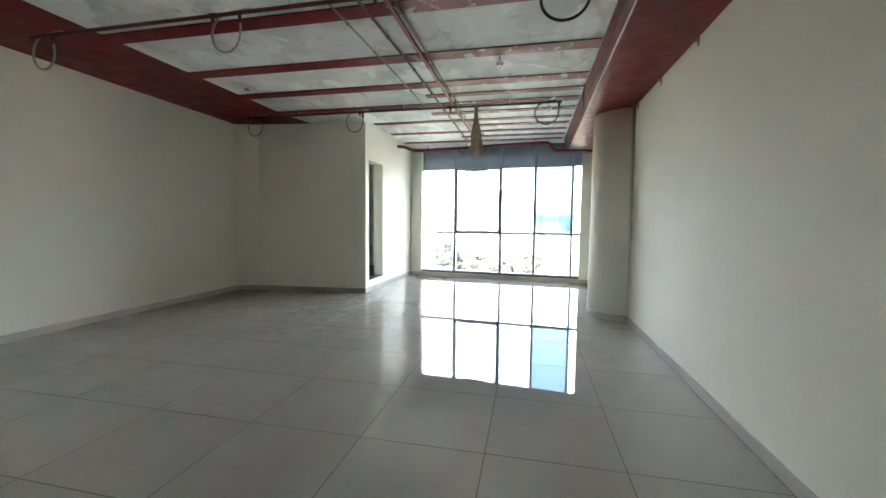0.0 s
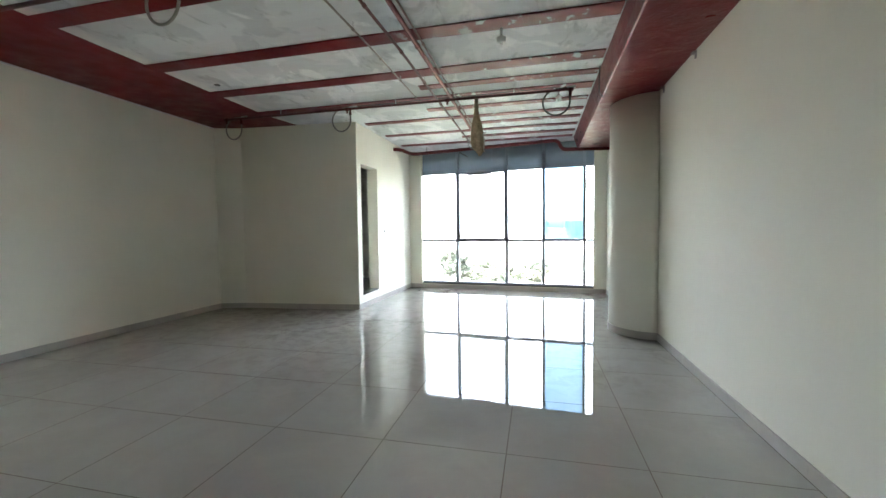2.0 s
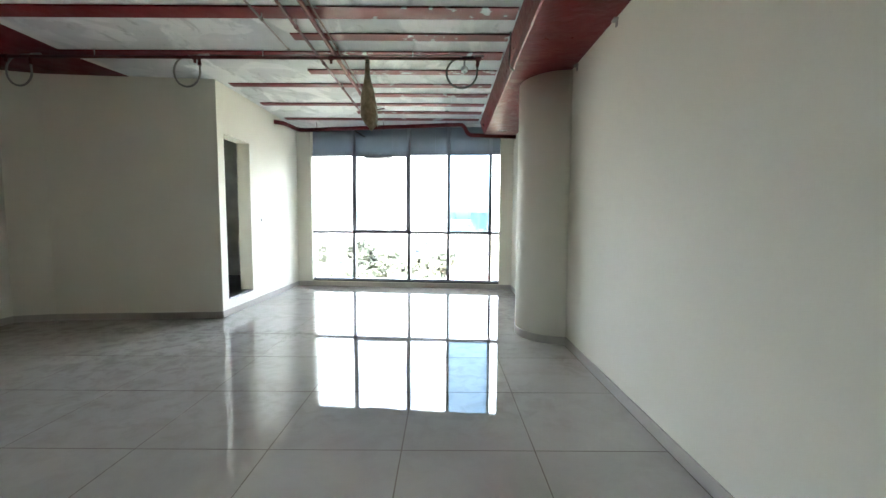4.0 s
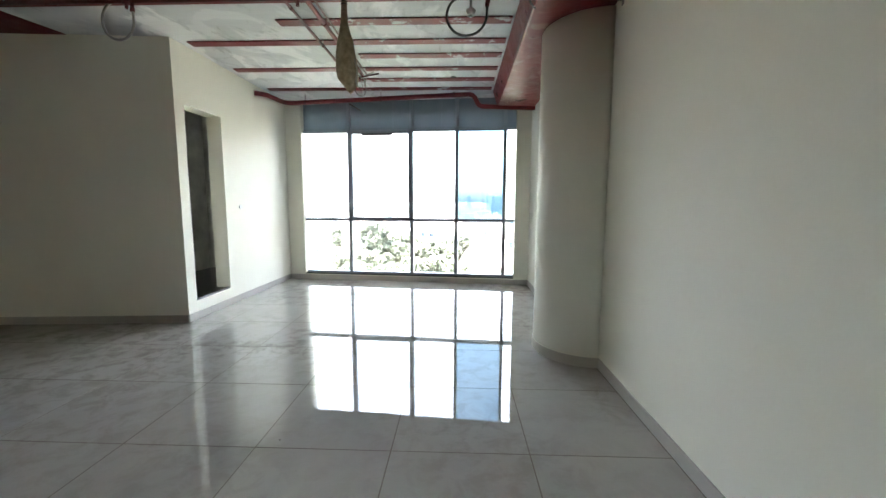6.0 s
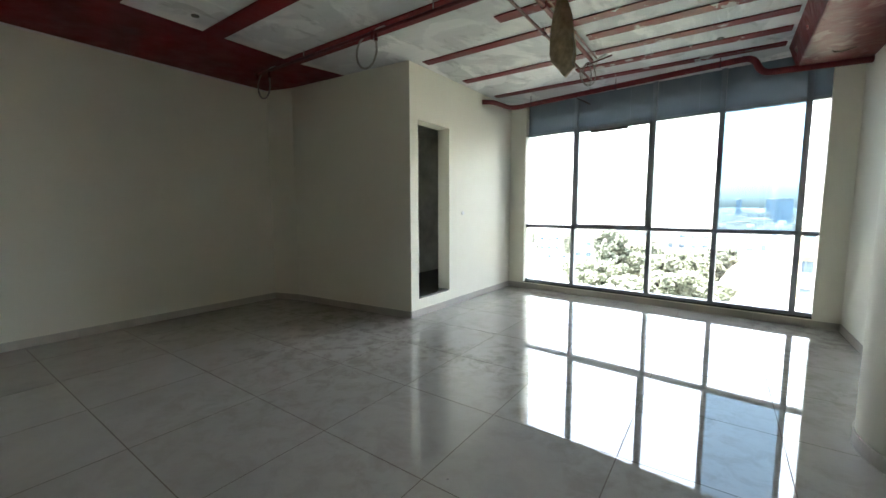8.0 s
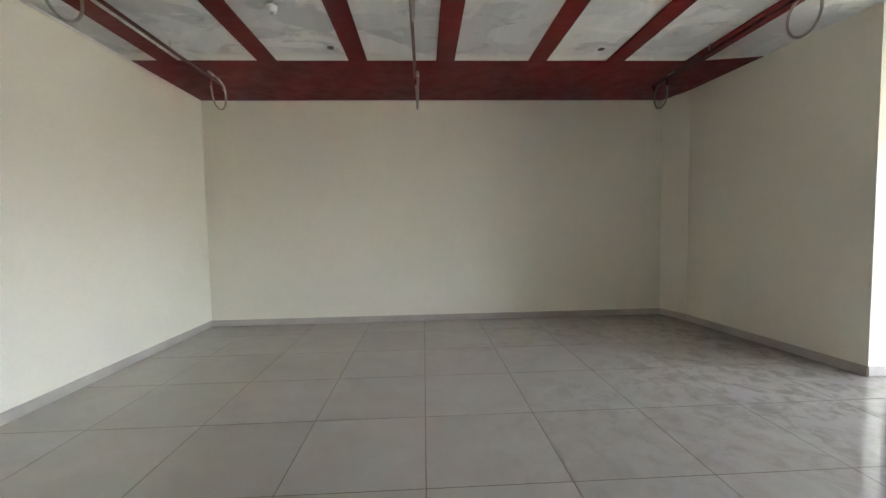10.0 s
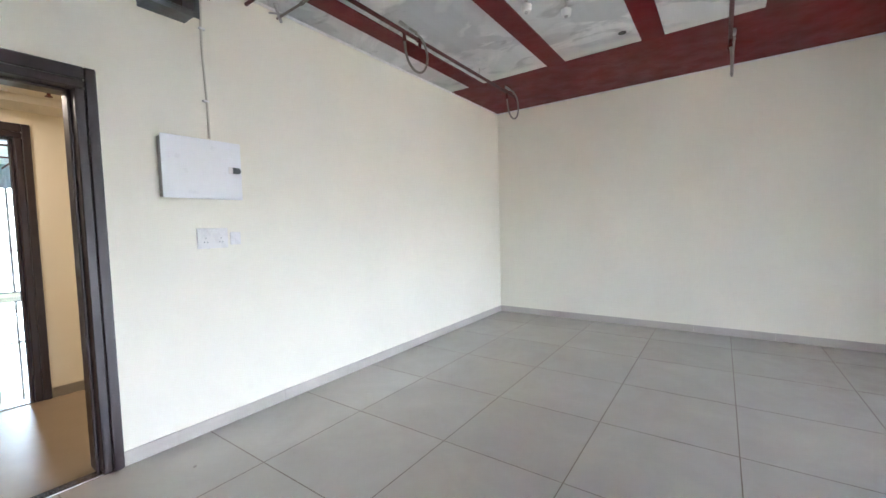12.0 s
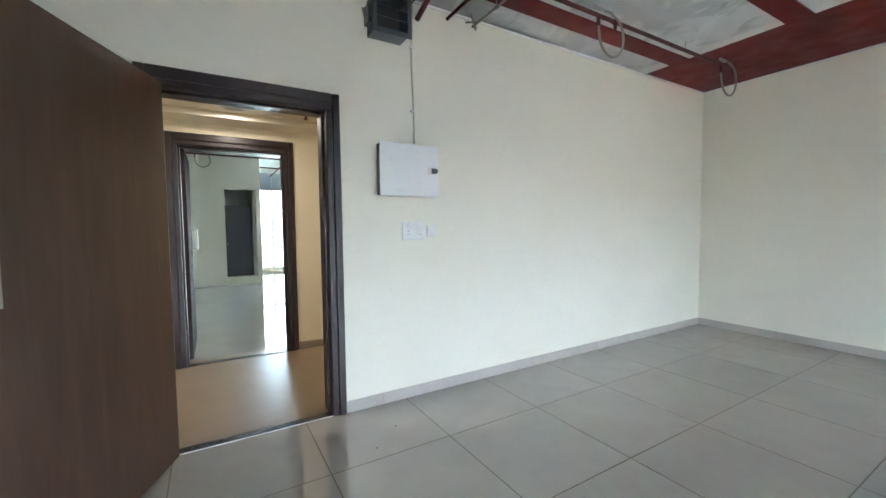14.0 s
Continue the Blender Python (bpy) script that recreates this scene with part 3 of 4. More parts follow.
box(bm, 1.5, 1.6, -10.0, -8.45, 0, 3.24)
structure(part("office_recess_wall", bm, SHAFT))
rd = thing("recess_door", "very dark grey closed door inside the office recess", "door", at=pose(0.19, -8.50, 0.19))
bm = bmesh.new()
box(bm, -0.62, 0, -0.04, 0, 0, 1.83)
part("door_panel", bm, simple("dark_door_paint", (0.03, 0.032, 0.04), 0.5, var=0.1), rd)
bm = bmesh.new()
tube(bm, [(-0.04, 0, 0.85), (-0.04, 0.04, 0.85)], 0.014, 10)
part("handle", bm, STEEL, rd, "small steel knob")
# window frames of that office
win2 = new("window_2")
structure(win2)
win2.matrix_basis = pose(-0.62, -11.1, 0, 0, 0, 180)
for s in (0.0, 0.62, 1.5, 2.6, 3.7, 4.8, 6.3):
    bar("mullion", s, s + 0.05, 0.1, 3.24, 0, 0.1, parent=win2)
for z in (0.1, 1.12, 2.66):
    bar("window_frame", 0.05, 6.3, z, z + 0.04, 0.0, 0.1, parent=win2)
p = bar("pane", 0.05, 6.3, 0.14, 2.66, 0.045, 0.055, GLASS_OFFICE, "faintly blue glass pane", parent=win2)
p.visible_shadow = False
bar("spandrel_panel", 0.05, 6.3, 2.7, 3.24, 0.04, 0.06, SPANDREL, "grey-blue panel above the window", parent=win2)
bm = bmesh.new()
box(bm, -7.0, -0.62, -11.3, -11.1, 0, 0.1)
structure(part("office_sill", bm, CREAM))
for y in (-3.2, -5.5, -7.6, -9.2):
    bm = bmesh.new()
    tube(bm, [(-6.5, 0, 0), (3.0, 0, 0)], 0.018, 8)
    o = part("sprinkler_pipe", bm, DARK_PIPE)
    o.matrix_basis = pose(0, y, 3.14)
    tagged(o, "dark red sprinkler pipe under the slab of the office across", "pipe", "far office pipes")
for x in (-1.2, -1.6):
    bm = bmesh.new()
    tube(bm, [(0, -10.8, 0), (0, -2.2, 0)], 0.018, 8)
    o = part("sprinkler_pipe", bm, DARK_PIPE)
    o.matrix_basis = pose(x, 0, 3.1)
    tagged(o, "dark red sprinkler pipe under the slab of the office across", "pipe", "far office pipes")
sw = thing("far_switch", "small white switch plate on the wall beside the recess", "switch", at=pose(0.57, -8.197, 1.28))
bm = bmesh.new()
box(bm, -0.06, 0.06, -0.003, 0.012, -0.035, 0.035)
bevelled(bm, 0.003)
part("plate", bm, PLASTIC, sw)


# ---- services under the ceiling ----
PZ = 3.15


def clamp(parent, x, y, z, r, top):
    bm = bmesh.new()
    tube(bm, [(x, y, z), (x, y, top)], 0.004, 6)
    part("hanger_rod", bm, STEEL, parent, "thin steel hanger rod")
    bm = bmesh.new()
    n = 14
    pts = [(x, y + (r + 0.004) * math.cos(a), z + (r + 0.004) * math.sin(a)) for a in [2 * math.pi * k / n for k in range(n + 1)]]
    tube(bm, pts, 0.0035, 5, cap=False)
    part("clamp", bm, STEEL, parent, "pipe clamp")


def cross_pipe(y, x0, x1, label):
    t = thing("sprinkler_branch", label, "pipe", "sprinkler branch pipes", pose(0, y, PZ))
    bm = bmesh.new()
    tube(bm, [(x0, 0, 0), (x1, 0, 0)], 0.017, 12)
    part("pipe", bm, DARK_PIPE, t)
    for x in (x0 + 0.04, -2.5, -1.0, x1 - 0.02):
        bm = bmesh.new()
        tube(bm, [(x - 0.03, 0, 0), (x + 0.03, 0, 0)], 0.023, 10)
        tube(bm, [(x, 0, 0), (x, 0, -0.06)], 0.014, 10)
        part("tee", bm, DARK_PIPE, t)
    for x in (-3.6, -1.75, -0.1):
        bm = bmesh.new()
        tube(bm, [(x, 0, 0), (x, 0, ZC - PZ)], 0.005, 6)
        part("hanger_rod", bm, STEEL, t, "thin steel hanger rod")
    return t


def loop(x, y, s, label, m=CONDUIT, w=0.30):
    """A flexible hose that hangs in a ring from the branch pipe."""
    t = thing("sprinkler_hose", label, "hose", "coiled sprinkler hoses", pose(x, y, PZ))
    pts = [(s * w * 0.5, 0, -0.05), (s * w * 0.5, 0.004, -0.10)]
    for k in range(0, 19):
        a = radians(-10 - 15 * k)
        pts.append((s * w * 0.5 * math.cos(a), 0.01 + 0.0012 * k, -0.145 + 0.165 * math.sin(a)))
    pts += [(s * (-0.02 + 0.03), 0.035, 0.03), (s * 0.14, 0.03, 0.032)]
    bm = bmesh.new()
    tube(bm, bend(pts, 0.05, 3), 0.0105, 10)
    part("hose", bm, m, t)
    bm = bmesh.new()
    tube(bm, [(s * w * 0.5, 0, 0.0), (s * w * 0.5, 0, -0.055)], 0.015, 10)
    tube(bm, [(s * w * 0.5, 0, -0.055), (s * w * 0.5, 0, -0.085)], 0.019, 6)
    part("coupling", bm, DARK_PIPE, t)
    bm = bmesh.new()
    tube(bm, [(s * 0.13, 0.03, 0.032), (s * 0.24, 0.03, 0.036)], 0.016, 6)
    part("nipple", bm, STEEL, t, "steel hex nipple at the hose end")
    return t


L1 = "dark red sprinkler branch pipe hung below the bare slab"
cross_pipe(0.80, -4.62, 0.62, L1)
cross_pipe(3.15, -4.62, 0.62, L1)
cross_pipe(6.20, -4.62, 0.64, L1)
for y in (0.80, 3.15, 6.20):
    loop(-4.46, y, 1, "grey flexible sprinkler hose coiled near the wall end of a pipe")
    loop({0.80: -2.43, 3.15: -2.38, 6.20: -2.60}[y], y, 1, "grey flexible sprinkler hose coiled under a branch pipe")
    loop(0.44, y, 1, "dark flexible sprinkler hose coiled at the beam end of a pipe", BLACK_FLEX, 0.34)


def long_pipe(x, y1, r, m, label, z, clamps, skew=-0.10, drop=0.0):
    t = thing("service_pipe", label, "pipe", "", pose(x, 0, z))
    bm = bmesh.new()
    tube(bm, [(skew, YE + 0.002, -drop), (skew * 0.94, YE + 0.25, 0), (0, 4.6, 0), (0, y1, 0)], r, 12)
    part("pipe", bm, m, t)
    y = YE + 0.35
    i = 0
    while y < y1:
        bm = bmesh.new()
        dx = skew * max(0.0, 4.6 - y) / 4.5
        tube(bm, [(dx, y - 0.018, 0), (dx, y + 0.018, 0)], r + 0.005, 10)
        part("coupling", bm, m, t)
        if i % 2 == 0:
            bm = bmesh.new()
            tube(bm, [(dx, y, r), (dx, y, ZC - z)], 0.004, 6)
            part("hanger_rod", bm, STEEL, t, "thin steel hanger rod")
        y += clamps
        i += 1
    return t


long_pipe(-1.40, 6.05, 0.0095, simple("grey_conduit", (0.20, 0.16, 0.14), 0.5, scale=15), "thin grey-brown electrical conduit clipped below the slab", 3.17, 0.62)
long_pipe(-1.14, 9.0, 0.014, DARK_PIPE, "narrow dark red pipe running towards the window", 3.17, 0.85)
long_pipe(-0.955, 8.30, 0.022, PIPE_RED, "red-painted steel pipe running towards the window", 3.185, 2.1, 0.0, 0.09)
long_pipe(-0.895, 8.30, 0.009, DULL_PIPE, "thin dull conduit beside the red pipe", 3.195, 1.4, 0.0)

# cable above the far branch and the coil of wire at the pipe's end
bm = bmesh.new()
pts = [(-2.50, 6.26, 3.17), (-2.35, 6.27, 3.205)] + [(x, 6.265 + 0.01 * math.sin(3 * x), 3.21 - 0.012 * math.sin(2.3 * x) ** 2) for x in [-2.1 + 0.25 * k for k in range(10)]] + [(0.42, 6.25, 3.205), (0.50, 6.23, 3.17)]
tube(bm, bend(pts, 0.05, 3), 0.006, 7)
tagged(part("cable", bm, BLACK_FLEX), "thin black cable laid along the far branch pipe", "cable")
wc = thing("wire_coil", "loose twisted coil of pale wire at the end of the pipes", "wire", at=pose(-0.98, 8.28, 3.17))
bm = bmesh.new()
pts = [(0.10 * math.cos(a) * (0.6 + 0.4 * math.sin(a * 0.7)), 0.04 * math.sin(a * 1.3), -0.14 + 0.13 * math.sin(a)) for a in [0.45 * k for k in range(34)]]
tube(bm, [(0.2, 0, 0.05), (0.1, 0.02, 0.02)] + pts, 0.005, 6)
part("wire", bm, CONDUIT, wc)
bm = bmesh.new()
tube(bm, [(0.26, 0, 0.02), (-0.02, 0, -0.03)], 0.009, 6)
part("bracket", bm, DARK_PIPE, wc, "short dark bracket")


def hanging_bag():
    t = thing("cloth_bag", "dusty brown cloth bundle hanging from the far branch pipe", "bag", at=pose(-0.60, 6.20, 3.15))
    bm = bmesh.new()
    prof = [(0.0, 0.022), (-0.12, 0.026), (-0.20, 0.032), (-0.28, 0.048), (-0.36, 0.068), (-0.46, 0.078), (-0.55, 0.088), (-0.63, 0.094), (-0.69, 0.080), (-0.735, 0.035)]
    rings = []
    for z, r in prof:
        ring = []
        for k in range(18):
            a = 2 * math.pi * k / 18
            rr = r * (1 + 0.16 * noise.noise(Vector((math.cos(a) * 1.8, math.sin(a) * 1.8, z * 7))) + 0.10 * math.sin(5 * a + z * 9))
            drop = 0.045 * math.cos(a + 0.4) * max(0, -z - 0.5) / 0.2
            ring.append(bm.verts.new((rr * math.cos(a) + 0.02 * z * z, rr * 0.72 * math.sin(a), z - drop)))
        rings.append(ring)
    for u, v in zip(rings, rings[1:]):
        for k in range(18):
            bm.faces.new((u[k], u[(k + 1) % 18], v[(k + 1) % 18], v[k])).smooth = True
    bm.faces.new(rings[0])
    bm.faces.new(rings[-1])
    part("cloth", bm, BAG, t)
    bm = bmesh.new()
    pts = [(0, 0.026 * math.cos(a), 0.002 + 0.026 * math.sin(a)) for a in [2 * math.pi * k / 12 for k in range(13)]]
    tube(bm, pts, 0.004, 6, cap=False)
    for z in (-0.03, -0.05):
        tube(bm, [(0.026 * math.cos(a), 0.02 * math.sin(a), z) for a in [2 * math.pi * k / 12 for k in range(13)]], 0.004, 6, cap=False)
    part("tie", bm, BLACK_FLEX, t, "dark cord tie")
    bm = bmesh.new()
    tube(bm, bend([(0.085, -0.02, -0.50), (0.11, -0.03, -0.60), (0.095, -0.03, -0.70), (0.115, -0.03, -0.74)], 0.04, 3), 0.008, 6)
    part("loose_end", bm, simple("pale_cloth", (0.5, 0.46, 0.38), 0.85), t, "pale torn end of cloth")


hanging_bag()


def sprinkler(x, y, label):
    t = thing("sprinkler", label, "sprinkler", "sprinkler heads", pose(x, y, ZC))
    bm = bmesh.new()
    tube(bm, [(0, 0, 0), (0, 0, -0.09)], 0.012, 10)
    part("drop_pipe", bm, STEEL, t)
    bm = bmesh.new()
    tube(bm, [(0, 0, -0.085), (0, 0, -0.10), (0, 0, -0.145)], [0.018, 0.042, 0.036], 16)
    part("cup", bm, PLASTIC, t, "pale protective cup")
    bm = bmesh.new()
    tube(bm, [(0, 0, -0.146), (0, 0, -0.160)], 0.014, 12)
    part("tip", bm, STEEL, t)


SP = "pale upright detector cup and sprinkler fitting on the bare slab"
for x, y in ((-0.13, 4.60), (0.48, 6.42), (-2.81, 2.06), (-2.55, 1.83)):
    sprinkler(x, y, SP)

# holes in the slab: capped boxes
for x, y in ((-3.74, 5.12), (-3.74, 2.30), (0.15, 7.77), (-0.2, 4.5), (0.3, 8.6)):
    bm = bmesh.new()
    tube(bm, [(0, 0, 0), (0, 0, -0.006)], 0.035, 14)
    o = part("ceiling_box", bm, BLACK_FLEX)
    o.matrix_basis = pose(x, y, ZC - 0.001)
    tagged(o, "small black round conduit box set in the slab", "conduit box", "ceiling conduit boxes")

# red drain pipe along the window head
wp_ = thing("red_water_pipe", "thick red-painted pipe with elbows running along the window head", "pipe")
bm = bmesh.new()
path = bend([(side_x(8.9) + 0.002, 8.90, 3.115), (-2.66, 9.02, 3.12), (-2.56, 9.42, 3.10), (-2.44, 9.47, 3.10), (0.62, 9.23, 3.165), (0.70, 9.24, 2.975), (1.61, 9.315, 2.965)], 0.09, 6)
tube(bm, path, 0.036, 14)
part("pipe", bm, PIPE_RED, wp_)
for x, y, z in ((-2.2, 9.452, 3.105), (-0.9, 9.352, 3.13), (0.3, 9.257, 3.158)):
    bm = bmesh.new()
    tube(bm, [(x, y, z + 0.03), (x, y, ZC)], 0.005, 6)
    tube(bm, [(x - 0.012, y, z), (x + 0.012, y, z)], 0.041, 14)
    part("hanger", bm, DARK_PIPE, wp_, "dark pipe hanger")
bm = bmesh.new()
tube(bm, [(-1.45, 9.39, 3.07), (-1.28, 9.50, 2.98)], 0.010, 6)
part("bracket", bm, BLACK_FLEX, wp_, "black bracket stub")

# beam-side brackets and wall clips on the east wall
for y, s in ((4.0, 0), (4.98, 1), (5.9, 0)):
    t = thing("wall_clip", "small torn metal clip on the wall under the beam", "clip", "wall clips", pose(XR - 0.001, y, ZB - 0.012))
    bm = bmesh.new()
    box(bm, -0.035, 0, -0.03, 0.03, -0.008, 0.008)
    box(bm, -0.008, 0, -0.022, 0.01, -0.055, -0.008)
    bevelled(bm, 0.002)
    part("bracket", bm, CONDUIT, t)
# hanging strap on the beam side
bm = bmesh.new()
tube(bm, bend([(0.90, 5.75, 3.235), (0.90, 5.80, 3.1), (0.93, 6.0, 3.0), (0.98, 6.05, 2.975)], 0.05, 4), 0.008, 7)
tagged(part("beam_cable", bm, BLACK_FLEX), "short black cable hanging down the side of the red beam", "cable")


loop(0.62, -7.6, 1, "grey flexible hose coiled under a pipe of the office across")


# ---- on the entrance wall ----
def on_wall(name, label, cat_, x, z, group=""):
    return thing(name, label, cat_, group, pose(x, YE, z))


mcb = on_wall("distribution_board", "white metal electrical distribution board with a closed door", "distribution board", -1.085, 1.662)
# the shade on the board's side is put into the body's grey
bm = bmesh.new()
box(bm, 0.012, 0.498, -0.002, 0.078, 0.010, 0.40)
part("body", bm, CONDUIT, mcb, "metal back box, coloured grey for its shaded side")
bm = bmesh.new()
box(bm, 0, 0.51, 0.079, 0.092, 0, 0.41)
bevelled(bm, 0.004, 2)
lid = part("door", bm, WHITE, mcb)
bm = bmesh.new()
box(bm, 0.035, 0.095, 0.0925, 0.097, 0.185, 0.235)
bevelled(bm, 0.002)
lk = part("latch_plate", bm, PLASTIC, lid)
bm = bmesh.new()
tube(bm, [(0.030, 0.097, 0.21), (0.030, 0.104, 0.21)], 0.021, 18)
box(bm, 0.030, 0.065, 0.097, 0.104, 0.189, 0.231)
part("latch", bm, DUCT, lid, "dark grey latch")

cd = on_wall("wall_conduit", "thin cream surface conduit running from the board up to the slab", "conduit", -0.90, 0)
bm = bmesh.new()
tube(bm, [(0.0 + 0.010 * math.sin(z * 5) - 0.01 * (z - 2.1), 0.009, z) for z in [2.10 + 0.095 * k for k in range(13)]], 0.009, 8)
part("tube", bm, simple("cream_conduit", (0.66, 0.64, 0.55), 0.5, var=0.05), cd)
for z in (2.35, 2.85):
    bm = bmesh.new()
    box(bm, -0.022, 0.018, 0, 0.020, z, z + 0.012)
    part("saddle", bm, PLASTIC, cd)

for x0, w, z0, h, lab in ((-1.00, 0.21, 1.315, 0.145, "white double socket plate in plastic film"), (-1.095, 0.075, 1.335, 0.095, "small white switch plate in plastic film")):
    s = on_wall("socket_plate" if w > 0.1 else "switch_plate", lab, "socket" if w > 0.1 else "switch", x0, z0)
    bm = bmesh.new()
    box(bm, 0, w, -0.002, 0.012, 0, h)
    bevelled(bm, 0.004, 2)
    part("plate", bm, PLASTIC, s)
    if w > 0.1:
        for k in (0.05, 0.155):
            for dx, dz in ((0, 0.028), (-0.011, 0.0), (0.011, 0.0)):
                bm = bmesh.new()
                tube(bm, [(k + dx, 0.0115, 0.045 + dz), (k + dx, 0.0128, 0.045 + dz)], 0.004, 8)
                part("socket_hole", bm, DUCT, s, "dark socket hole")
            bm = bmesh.new()
            box(bm, k - 0.02, k + 0.02, 0.012, 0.016, 0.10, 0.128)
            bevelled(bm, 0.002)
            part("rocker", bm, PLASTIC, s)
    else:
        bm = bmesh.new()
        box(bm, 0.018, w - 0.018, 0.012, 0.017, 0.025, h - 0.025)
        bevelled(bm, 0.002)
        part("rocker", bm, PLASTIC, s)

# fresh-air damper box above the door
du = on_wall("air_damper", "dark grey sheet-metal air damper box sticking out of the wall", "air damper", -0.665, 2.985)
W2, H2, DP = 0.135, 0.13, 0.17
for x0, x1, z0, z1 in ((-W2, -W2 + 0.008, -H2, H2), (W2 - 0.008, W2, -H2, H2), (-W2 + 0.008, W2 - 0.008, -H2, -H2 + 0.008), (-W2 + 0.008, W2 - 0.008, H2 - 0.008, H2)):
    bm = bmesh.new()
    box(bm, x0, x1, 0, DP, z0, z1)
    part("side_plate", bm, DUCT, du)
for x0, x1, z0, z1 in ((-W2 - 0.02, -W2 + 0.012, -H2 - 0.02, H2 + 0.02), (W2 - 0.012, W2 + 0.02, -H2 - 0.02, H2 + 0.02), (-W2 + 0.012, W2 - 0.012, -H2 - 0.02, -H2 + 0.012), (-W2 + 0.012, W2 - 0.012, H2 - 0.012, H2 + 0.02)):
    bm = bmesh.new()
    box(bm, x0, x1, DP, DP + 0.006, z0, z1)
    part("flange", bm, DUCT, du)
for k in range(3):
    z = -0.078 + 0.078 * k
    bm = bmesh.new()
    prism(bm, [(-W2 + 0.01, 0), (W2 - 0.01, 0), (W2 - 0.01, 0.055), (-W2 + 0.01, 0.055)], -0.002, 0.002)
    bl = part("blade", bm, DUCT, du)
    bl.matrix_basis = pose(0, DP - 0.06, z, -28, 0, 0)
bm = bmesh.new()
box(bm, -W2 + 0.009, W2 - 0.009, 0.001, 0.004, -H2 + 0.009, H2 - 0.009)
part("back_plate", bm, BLACK_FLEX, du)
bm = bmesh.new()
box(bm, W2 + 0.002, W2 + 0.035, 0.03, 0.12, -0.07, 0.06)
tube(bm, [(W2 + 0.03, 0.07, 0.04), (W2 + 0.06, 0.07, 0.04), (W2 + 0.06, 0.10, -0.03)], 0.006, 8)
part("linkage", bm, STEEL, du, "galvanised damper linkage")

# strut clip where the conduits meet the entrance wall
st = on_wall("strut_bracket", "short galvanised strut bracket where the conduits leave the wall", "bracket", -1.49, 3.17)
bm = bmesh.new()
tube(bm, [(-0.04, 0.01, -0.02), (0.07, 0.10, 0.05)], 0.013, 6)
tube(bm, [(-0.05, 0.08, 0.02), (0.08, 0.03, 0.0)], 0.007, 6)
part("bracket", bm, STEEL, st)

# small round box on the shaft's side wall
kb = thing("cable_box", "small round white cable box on the side wall", "wall box", at=pose(side_x(8.34) + 0.001, 8.34, 1.365))
bm = bmesh.new()
tube(bm, [(0, 0, 0), (0.018, 0, 0)], 0.028, 16)
part("cover", bm, PLASTIC, kb)


# ---- outside: the town below the window ----
GZ = -16.5
EYE = (0.43, 3.3)


def polar(az, d):
    a = radians(az)
    return EYE[0] + d * math.sin(a), EYE[1] + d * math.cos(a)


def ground_material():
    m, t, b = mat("dusty_ground")
    g = t.nodes.new("ShaderNodeNewGeometry")
    n = noise_at(t, g.outputs["Position"], 0.03, 8, 0.65, 0.5)
    t.links.new(ramp(t, n, [(0.35, (0.07, 0.09, 0.045)), (0.5, (0.19, 0.17, 0.135)), (0.7, (0.26, 0.245, 0.22))]), b.inputs["Base Color"])
    b.inputs["Roughness"].default_value = 0.9
    return m


bm = bmesh.new()
vs = [bm.verts.new(p) for p in ((-4000, -4000, GZ), (4000, -4000, GZ), (4000, 4500, GZ), (-4000, 4500, GZ))]
bm.faces.new(vs)
structure(part("ground", bm, ground_material()))
# the tower around the two offices: unseen massing added to keep the sun out
bm = bmesh.new()
box(bm, -14, -7.25, -12.5, 9.6, GZ, 14)
box(bm, 7.0, 14, -12.5, 9.6, GZ, 14)
box(bm, -7.25, 7.0, -12.5, 9.6, 3.6, 14)
box(bm, -7.25, 7.0, -12.5, 9.6, GZ, -0.21)
structure(part("tower", bm, simple("tower_cladding", (0.45, 0.45, 0.44), 0.6, scale=0.6)))
# unseen solid blocks beside the room, closing it against daylight
bm = bmesh.new()
box(bm, XR + 0.26, 6.99, YB, 9.6, 0, 3.59)
box(bm, -7.24, XL - 0.26, YB, 9.6, 0, 3.59)
structure(part("neighbour_wall", bm, CREAM))

PLASTER = [simple(n, c, 0.8, var=0.1, scale=0.5, bumps=0) for n, c in (("white_plaster", (0.34, 0.335, 0.32)), ("beige_plaster", (0.27, 0.235, 0.195)), ("grey_plaster", (0.17, 0.18, 0.195)), ("yellow_plaster", (0.28, 0.235, 0.155)), ("pink_roof", (0.30, 0.22, 0.20)))]
PANE = simple("dark_pane", (0.07, 0.10, 0.13), 0.15, var=0.3, scale=0.6, bumps=0)
BLUE_PANE = simple("blue_facade_glass", (0.13, 0.17, 0.22), 0.15, var=0.2, scale=0.3, bumps=0)


